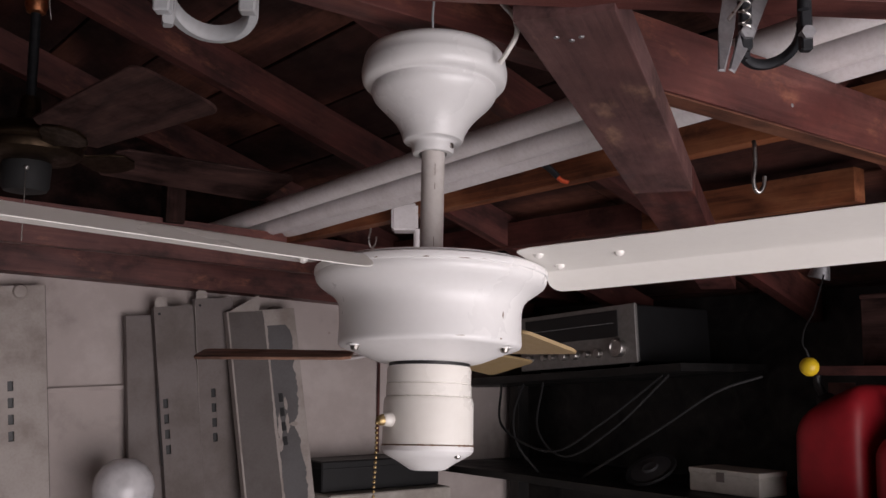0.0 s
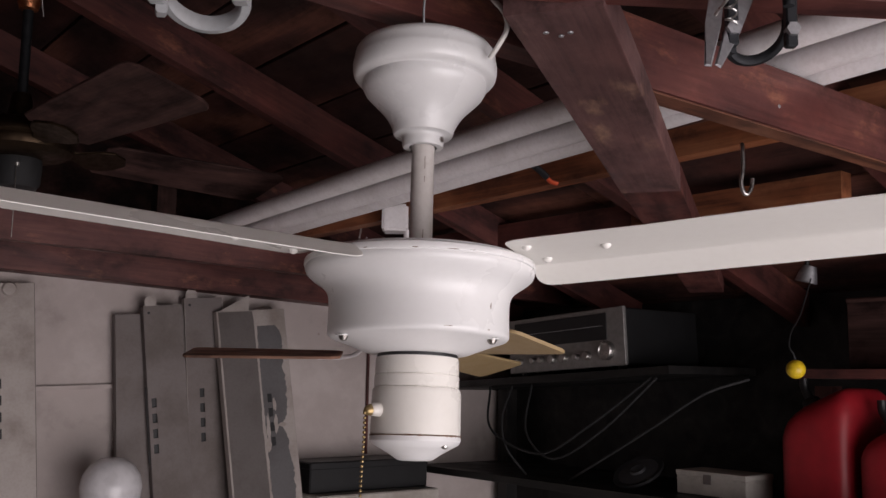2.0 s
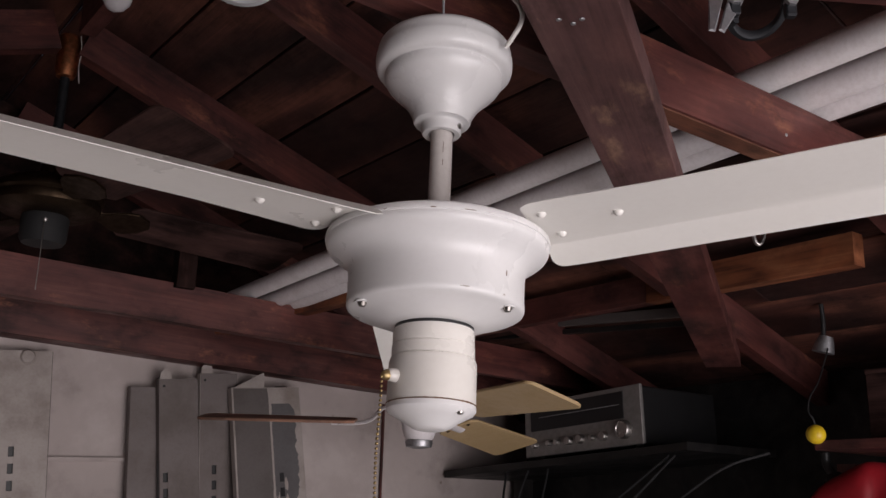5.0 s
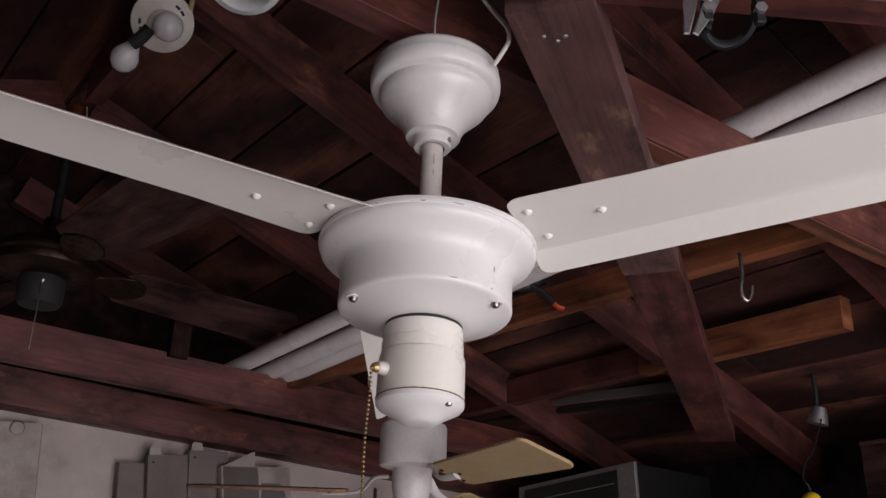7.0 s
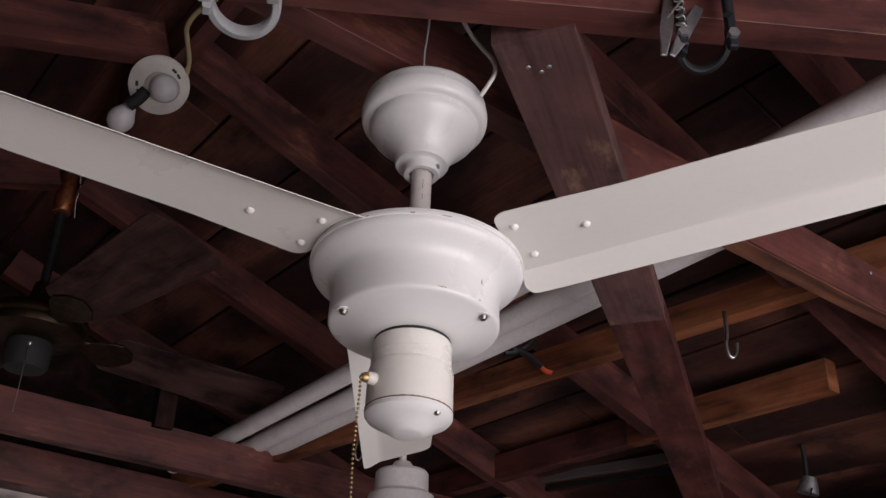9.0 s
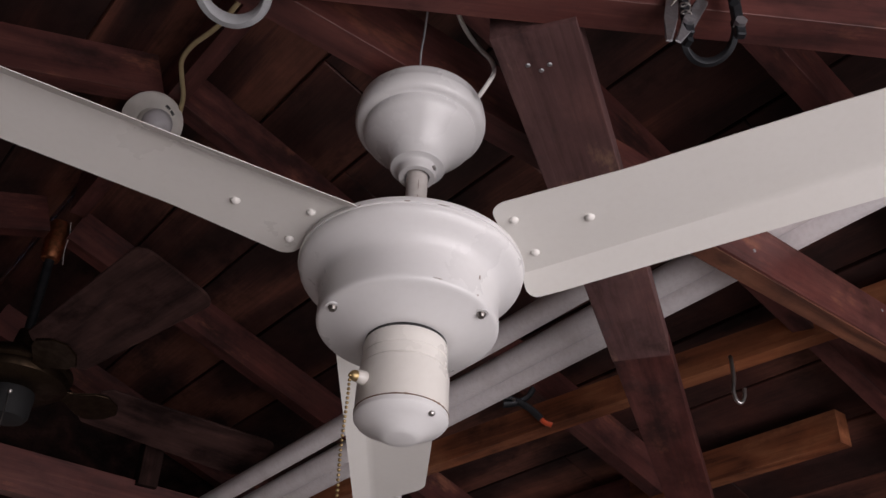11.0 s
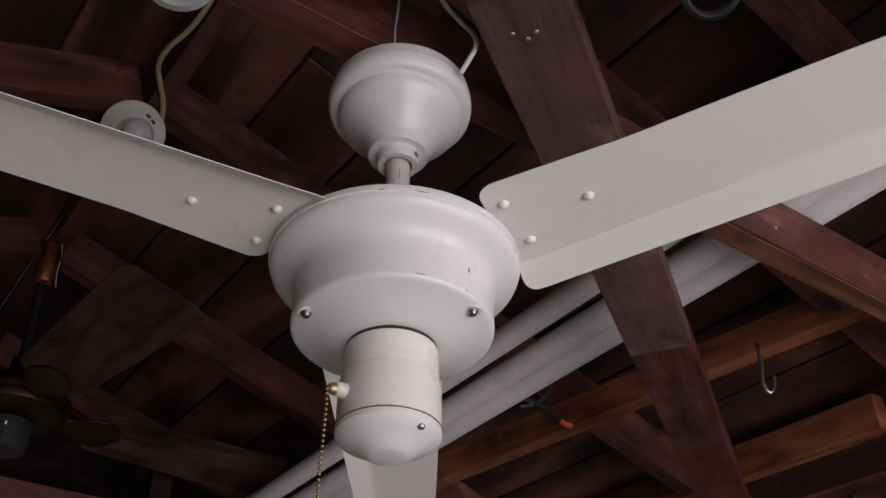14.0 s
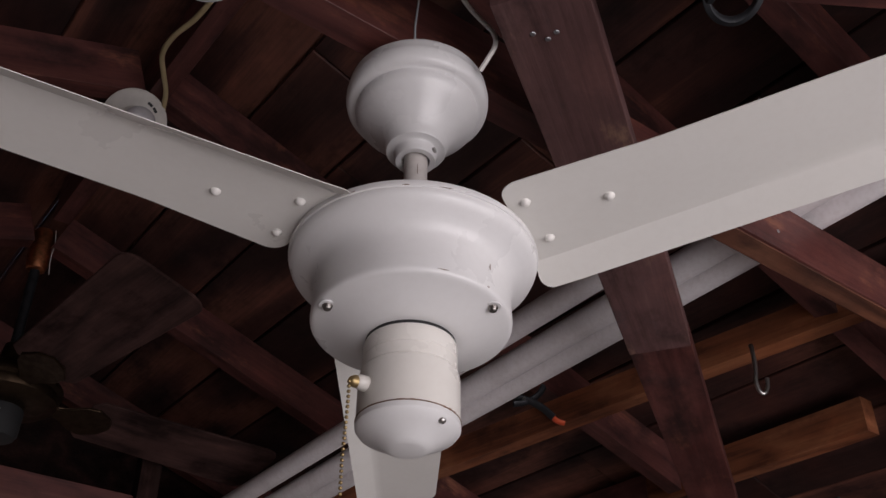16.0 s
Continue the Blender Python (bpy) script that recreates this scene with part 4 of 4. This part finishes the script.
def paint_film(x0, x1, z0, z1, rag0, rag1, material, label, seed):
    """A coat of paint with frayed edges, lying on the sheet."""
    rng = random.Random(seed)
    steps = int((z1 - z0) / 0.006)
    left, right = [], []
    a = b = 0.0
    for k in range(steps + 1):
        z = z0 + (z1 - z0) * k / steps
        a = a * 0.82 + rng.uniform(-1, 1) * rag0 * 0.55
        b = b * 0.86 + rng.uniform(-1, 1) * rag1 * 0.55
        bite = rag1 * 2.6 * max(0.0, 1 - abs(z - 0.60) / 0.05) + rag1 * 2.0 * max(0.0, 1 - abs(z1 - z) / 0.03)
        left.append((x0 + abs(a), z))
        right.append((x1 - abs(b) - bite, z))
    part("paint", slab(left + right[::-1], 0, 0.0006, 0), material, peeling, label, pose(0, -0.0018, 0, 90))


M_SLATE = paint("slate_paint", (0.118, 0.112, 0.115), 0.6, amount=0.5, dirt=(0.75, 0.72, 0.7))
paint_film(0.004, 0.1195, 0.0, 0.952, 0.0004, 0.0012, M_DARKGREY, "brown-grey paint on the flat of the sheet", 5)
paint_film(0.1255, 0.211, 0.0, 0.905, 0.003, 0.0075, M_SLATE, "slate paint, frayed and flaking along its edge", 11)
for k in range(4):
    # no opening here: a black plate paints the slot's shade
    part("slot", box((0.1405, -0.0044, 0.54 + 0.0435 * k), (0.1545, -0.0034, 0.566 + 0.0435 * k), 0), M_BLACK, peeling, "black plate for the shade in a slot")
for k, (x, z, w, h) in enumerate(((0.135, 0.585, 0.016, 0.11), (0.162, 0.605, 0.016, 0.07), (0.162, 0.665, 0.012, 0.05), (0.130, 0.545, 0.02, 0.05), (0.185, 0.60, 0.035, 0.014))):
    rng = random.Random(20 + k)
    out = [(x + w / 2 * math.cos(a) * rng.uniform(0.5, 1.1), z + h / 2 * math.sin(a) * rng.uniform(0.6, 1.1)) for a in [6.283 * i / 14 for i in range(14)]]
    part("bare_patch", slab(out, 0, 0.0005, 0), M_PALEGREY, peeling, "pale patch where the paint has flaked", pose(0, -0.0028, 0, 90))
part("bent_flap", slab([(0.008, 0.0), (0.108, 0.0), (0.112, 0.045), (0.1, 0.042)], -0.0016, 0.0, 0), M_PALEGREY, peeling, "pale bent corner of the sheet", pose(0, 0, 0.955, 90))
part("crease", box((0.1212, -0.0026, 0.0), (0.1232, -0.0016, 0.955), 0), M_PALEGREY, peeling, "pale worn seam down the sheet")
carton = thing("carton", box((0, 0, 0), (0.46, 0.2, 1.6), 0.004), M_CARDBOARD, on_wall(0.99, 0.0, 0.21), "tall pale carton standing against the plaster wall", "box")
case = empty("dark_case", on_wall(0.995, 1.601, 0.15), "flat black case lying on a carton by the wall", "case")
part("body", box((0, 0, 0), (0.45, 0.14, 0.092), 0.004), M_BLACK, case)
part("lid", box((-0.002, -0.002, 0.07), (0.452, 0.142, 0.095), 0.004), M_BLACK, case, "black lid")
timber("batten", at(1.289, WALL_Q + 0.006, 1.702), at(1.289, WALL_Q + 0.006, 2.15), 0.007, 0.009, M_STAIN, "thin dark batten up the plaster wall", up=(0.6, -0.8, 0), category="batten")
for s, z in ((0.115, 2.175), (0.885, 2.15)):
    thing("wall_peg", lathe([(0, 0), (0.02, 0), (0.022, 0.006), (0.021, 0.05), (0.016, 0.058), (0, 0.058)], 20), M_PALEGREY, Matrix.Translation(at(s, WALL_Q, z)) @ WROT @ pose(0, 0, 0, 90), "pale grey round peg on the plaster wall", "peg", "wall pegs", smooth=40)
# added strip: stands in for a shadow seam across the plaster
timber("ledge", at(0.185, WALL_Q + 0.008, 1.905), at(0.42, WALL_Q + 0.008, 1.915), 0.016, 0.012, M_PLASTER, "thin plaster strip added to the wall for a shadow seam", category="ledge")
globe = empty("globe_lamp", pose(*at(0.355, -1.8, 1.608)), "white glass globe shade standing before the panels", "lamp shade")
part("shade", lathe([(0.0, 0.135), (0.03, 0.131), (0.055, 0.115), (0.072, 0.09), (0.078, 0.06), (0.074, 0.025), (0.06, -0.005), (0.045, -0.02), (0.0, -0.02)], 40), M_BULB, globe, "white opal glass", smooth=60)
part("fitter", lathe([(0.0, -0.02), (0.048, -0.02), (0.05, -0.03), (0.05, -0.05), (0.0, -0.05)], 32), M_ZINC, globe, "metal fitter", smooth=40)

# ---- shelving along the dark side wall ----
def shelf(z, q0, q1, s0, label):
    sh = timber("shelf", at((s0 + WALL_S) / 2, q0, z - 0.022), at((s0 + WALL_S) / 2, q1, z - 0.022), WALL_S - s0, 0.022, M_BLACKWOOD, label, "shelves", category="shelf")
    return sh


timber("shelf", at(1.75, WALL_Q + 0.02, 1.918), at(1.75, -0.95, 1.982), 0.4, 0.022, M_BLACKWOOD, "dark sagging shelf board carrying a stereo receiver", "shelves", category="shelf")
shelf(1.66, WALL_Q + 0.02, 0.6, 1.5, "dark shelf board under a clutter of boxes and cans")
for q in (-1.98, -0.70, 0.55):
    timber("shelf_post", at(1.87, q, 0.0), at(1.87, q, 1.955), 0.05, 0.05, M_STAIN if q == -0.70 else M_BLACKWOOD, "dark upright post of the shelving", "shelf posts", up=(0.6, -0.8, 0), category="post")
thing("globe_stand", lathe([(0, 0), (0.09, 0), (0.1, 0.02), (0.1, 1.528), (0.06, 1.558), (0, 1.558)], 32), M_CARDBOARD, Matrix.Translation(at(0.355, -1.8, 0.0)), "grey cardboard drum under the globe shade", "drum", smooth=40)

# stereo receiver
SROT = Matrix((BX, AX, Vector((0, 0, 1)))).transposed().to_4x4()      # X along the shelf, Y into the wall
st = empty("stereo_receiver", Matrix.Translation(at(1.562, -1.60, 1.966)) @ SROT @ pose(0, 0, 0, 0, -3.45, 0), "silver-faced stereo receiver in a black case on a shelf", "stereo receiver")
part("case", box((0.004, 0.012, 0.012), (0.486, 0.34, 0.176), 0.004), M_BLACK, st, "black metal case")
part("front_panel", box((0.0, 0.0, 0.01), (0.49, 0.012, 0.18), 0.002), metal("brushed_aluminium", (0.30, 0.285, 0.275), 0.5, wear=0.08, metallic=0.7), st, "brushed aluminium front")
part("dial_glass", box((0.03, -0.003, 0.088), (0.425, 0.0, 0.166), 0.001), M_BLACK, st, "dark tuning dial")
part("dial_scale", box((0.07, -0.0045, 0.128), (0.41, -0.003, 0.1295), 0), M_GREYPAINT, st, "thin dial line")
for x, r in ((0.05, 0.011), (0.115, 0.009), (0.15, 0.009), (0.2, 0.0135), (0.25, 0.0135), (0.3, 0.009), (0.345, 0.0135)):
    part("knob", lathe([(0, 0), (r, 0), (r, 0.012), (r * 0.85, 0.016), (0, 0.016)], 24), M_STEEL, st, "round metal knob", pose(x, 0.0, 0.045, 90), 40)
part("tuning_knob", lathe([(0, 0), (0.027, 0), (0.027, 0.016), (0.024, 0.02), (0.02, 0.02), (0.018, 0.017), (0, 0.017)], 32), M_STEEL, st, "large tuning knob", pose(0.425, 0.0, 0.055, 90), 40)
for x in (0.04, 0.45):
    for y in (0.03, 0.3):
        part("foot", lathe([(0, 0), (0.014, 0), (0.012, 0.012), (0, 0.012)], 16), M_RUBBER, st, "", pose(x, y, 0.0))

# cables hanging from the receiver's shelf
for pts in (((1.58, -1.72, 1.93), (1.5, -1.62, 1.80), (1.5, -1.4, 1.74), (1.5, -1.2, 1.83), (1.56, -1.02, 1.97)),
            ((1.58, -1.52, 1.94), (1.51, -1.47, 1.8), (1.5, -1.34, 1.73), (1.5, -1.15, 1.82), (1.56, -1.0, 1.97)),
            ((1.57, -1.6, 1.935), (1.51, -1.58, 1.84), (1.5, -1.55, 1.75), (1.54, -1.5, 1.668)),
            ((1.56, -1.33, 1.668), (1.5, -1.15, 1.74), (1.48, -0.95, 1.84), (1.5, -0.8, 1.93), (1.58, -0.72, 1.97))):
    thing("cable", tube([at(*p) for p in pts], 0.0038, 8, curve=10), M_RUBBER, None, "black cable drooping before the shelves", "cable", "cables", smooth=60)

# clutter on the lower shelf
disc = empty("round_speaker", Matrix.Translation(at(1.6, -1.125, 1.662)) @ SROT, "dark round loudspeaker driver lying on the shelf", "loudspeaker")
part("frame", lathe([(0, 0.0), (0.07, 0.0), (0.076, 0.006), (0.074, 0.012), (0.066, 0.012), (0.05, 0.004), (0, 0.003)], 40), M_RUBBER, disc, "black ring", pose(0, 0.03, 0.036, 32), 40)
part("cone", lathe([(0, 0.012), (0.02, 0.018), (0.024, 0.012), (0.06, 0.010), (0.06, 0.008), (0, 0.008)], 32), plastic("grey_cone", (0.06, 0.06, 0.065), 0.5), disc, "grey cone", pose(0, 0.03, 0.036, 32), 40)
bx = empty("small_box", Matrix.Translation(at(1.62, -0.985, 1.662)) @ SROT, "small pale grey carton on the dark shelf", "box")
part("carton", box((0, 0, 0), (0.22, 0.12, 0.058), 0.002), M_CARDBOARD, bx)
part("lid", box((-0.002, -0.002, 0.048), (0.222, 0.122, 0.062), 0.002), M_CARDBOARD, bx, "pale lid")
part("lid_tab", box((0.09, -0.0035, 0.03), (0.115, -0.002, 0.055), 0.0005), M_MIDGREY, bx)


def gas_can(m, w, d, h, label):
    """A moulded can with a shoulder that slopes down to the spout end."""
    g = empty("gas_can", m, label, "gas can", "gas cans")
    bm = bmesh.new()
    rings = []
    prof = [(0.0, 0.93), (0.012, 0.985), (0.03, 1.0), (h * 0.35, 1.0), (h * 0.62, 1.0), (h * 0.74, 0.985), (h * 0.84, 0.93), (h * 0.91, 0.83), (h * 0.96, 0.68), (h * 0.99, 0.46), (h, 0.2)]
    for z, k in prof:
        ring = []
        for i in range(40):
            a = 2 * math.pi * i / 40
            c, sn = math.cos(a), math.sin(a)
            e = 0.34 + 0.3 * max(0.0, z / h - 0.6)
            x = w / 2 * k * math.copysign(abs(c) ** e, c)
            y = d / 2 * k * math.copysign(abs(sn) ** e, sn)
            drop = max(0.0, z / h - 0.45) * 0.55 * h * max(0.0, 0.3 - x / w)
            ring.append(bm.verts.new((x + 0.1 * w * max(0.0, z / h - 0.6), y, z - drop)))
        rings.append(ring)
    for a, b in zip(rings, rings[1:]):
        for i in range(40):
            bm.faces.new((a[i], a[(i + 1) % 40], b[(i + 1) % 40], b[i]))
    bm.faces.new(rings[0][::-1])
    bm.faces.new(rings[-1])
    part("body", bm, M_RED, g, "red polyethylene body", smooth=60)
    part("seam", tube([(-w * 0.503, 0, 0.02), (-w * 0.503, 0, h * 0.5), (-w * 0.49, 0, h * 0.62)], 0.003, 6), M_RED, g, "moulding seam", smooth=60)
    cap = part("cap", lathe([(0, 0), (0.022, 0), (0.023, 0.004), (0.023, 0.024), (0.018, 0.03), (0, 0.03)], 24), M_BLACK, g, "black screw cap", pose(-w * 0.26, -d * 0.1, h * 0.78, 0, -22), 40)
    part("spout", tube([(0, 0, 0.028), (-0.004, 0, 0.06), (0.004, 0.0, 0.085)], 0.011, 10), M_BLACK, cap, "black spout", smooth=60)
    return g


gas_can(Matrix.Translation(at(1.76, -0.585, 1.662)) @ SROT, 0.19, 0.27, 0.30, "red plastic fuel can with a sloping shoulder on the dark shelf")
gas_can(Matrix.Translation(at(1.75, -0.375, 1.662)) @ SROT, 0.19, 0.27, 0.235, "second, lower red plastic fuel can beside the first")
yb = empty("pull_ball", Matrix.Translation((0.828, 1.214, 1.993)), "yellow plastic ball on a hanging cord", "pull cord")
bm = bmesh.new()
bmesh.ops.create_uvsphere(bm, u_segments=24, v_segments=14, radius=0.021)
part("ball", bm, M_YELLOW, yb, "yellow ball", smooth=80)
part("cord", tube([(0, 0, 0.019), (-0.006, -0.004, 0.034), (-0.012, 0.004, 0.05), (0.004, 0.03, 0.085), (0.05, 0.09, 0.13), (0.115, 0.185, 0.222)], 0.0021, 6), M_RUBBER, yb, "thin cord", smooth=60)
pole = empty("lamp_socket", Matrix.Translation(at(1.612, -0.57, 2.222)), "small dull grey lamp socket under the roof boards", "lamp")
part("stem", tube([(0, 0, 0.02), (0.002, 0, 0.07), (0, 0, 0.108)], 0.006, 10), M_BLACK, pole, smooth=60)
part("head", lathe([(0, 0.03), (0.016, 0.028), (0.022, 0.01), (0.027, -0.012), (0.024, -0.014), (0, -0.012)], 24), M_ZINC, pole, "dull metal head", pose(0, 0, 0, 10, 12), 40)
db = empty("dark_box", Matrix.Translation(at(1.7, -0.52, 2.0)) @ SROT, "dark brown box high on the shelving", "box")
part("carton", box((0, 0, 0), (0.3, 0.2, 0.17), 0.003), M_WALNUT, db)
part("lid", box((-0.002, -0.002, 0.16), (0.302, 0.202, 0.172), 0.003), M_WALNUT, db, "lid")
timber("shelf", at(1.74, -0.6, 1.975), at(1.74, 0.6, 1.985), 0.3, 0.022, M_STAIN, "red-brown upper shelf board under a dark box", "shelves", category="shelf")
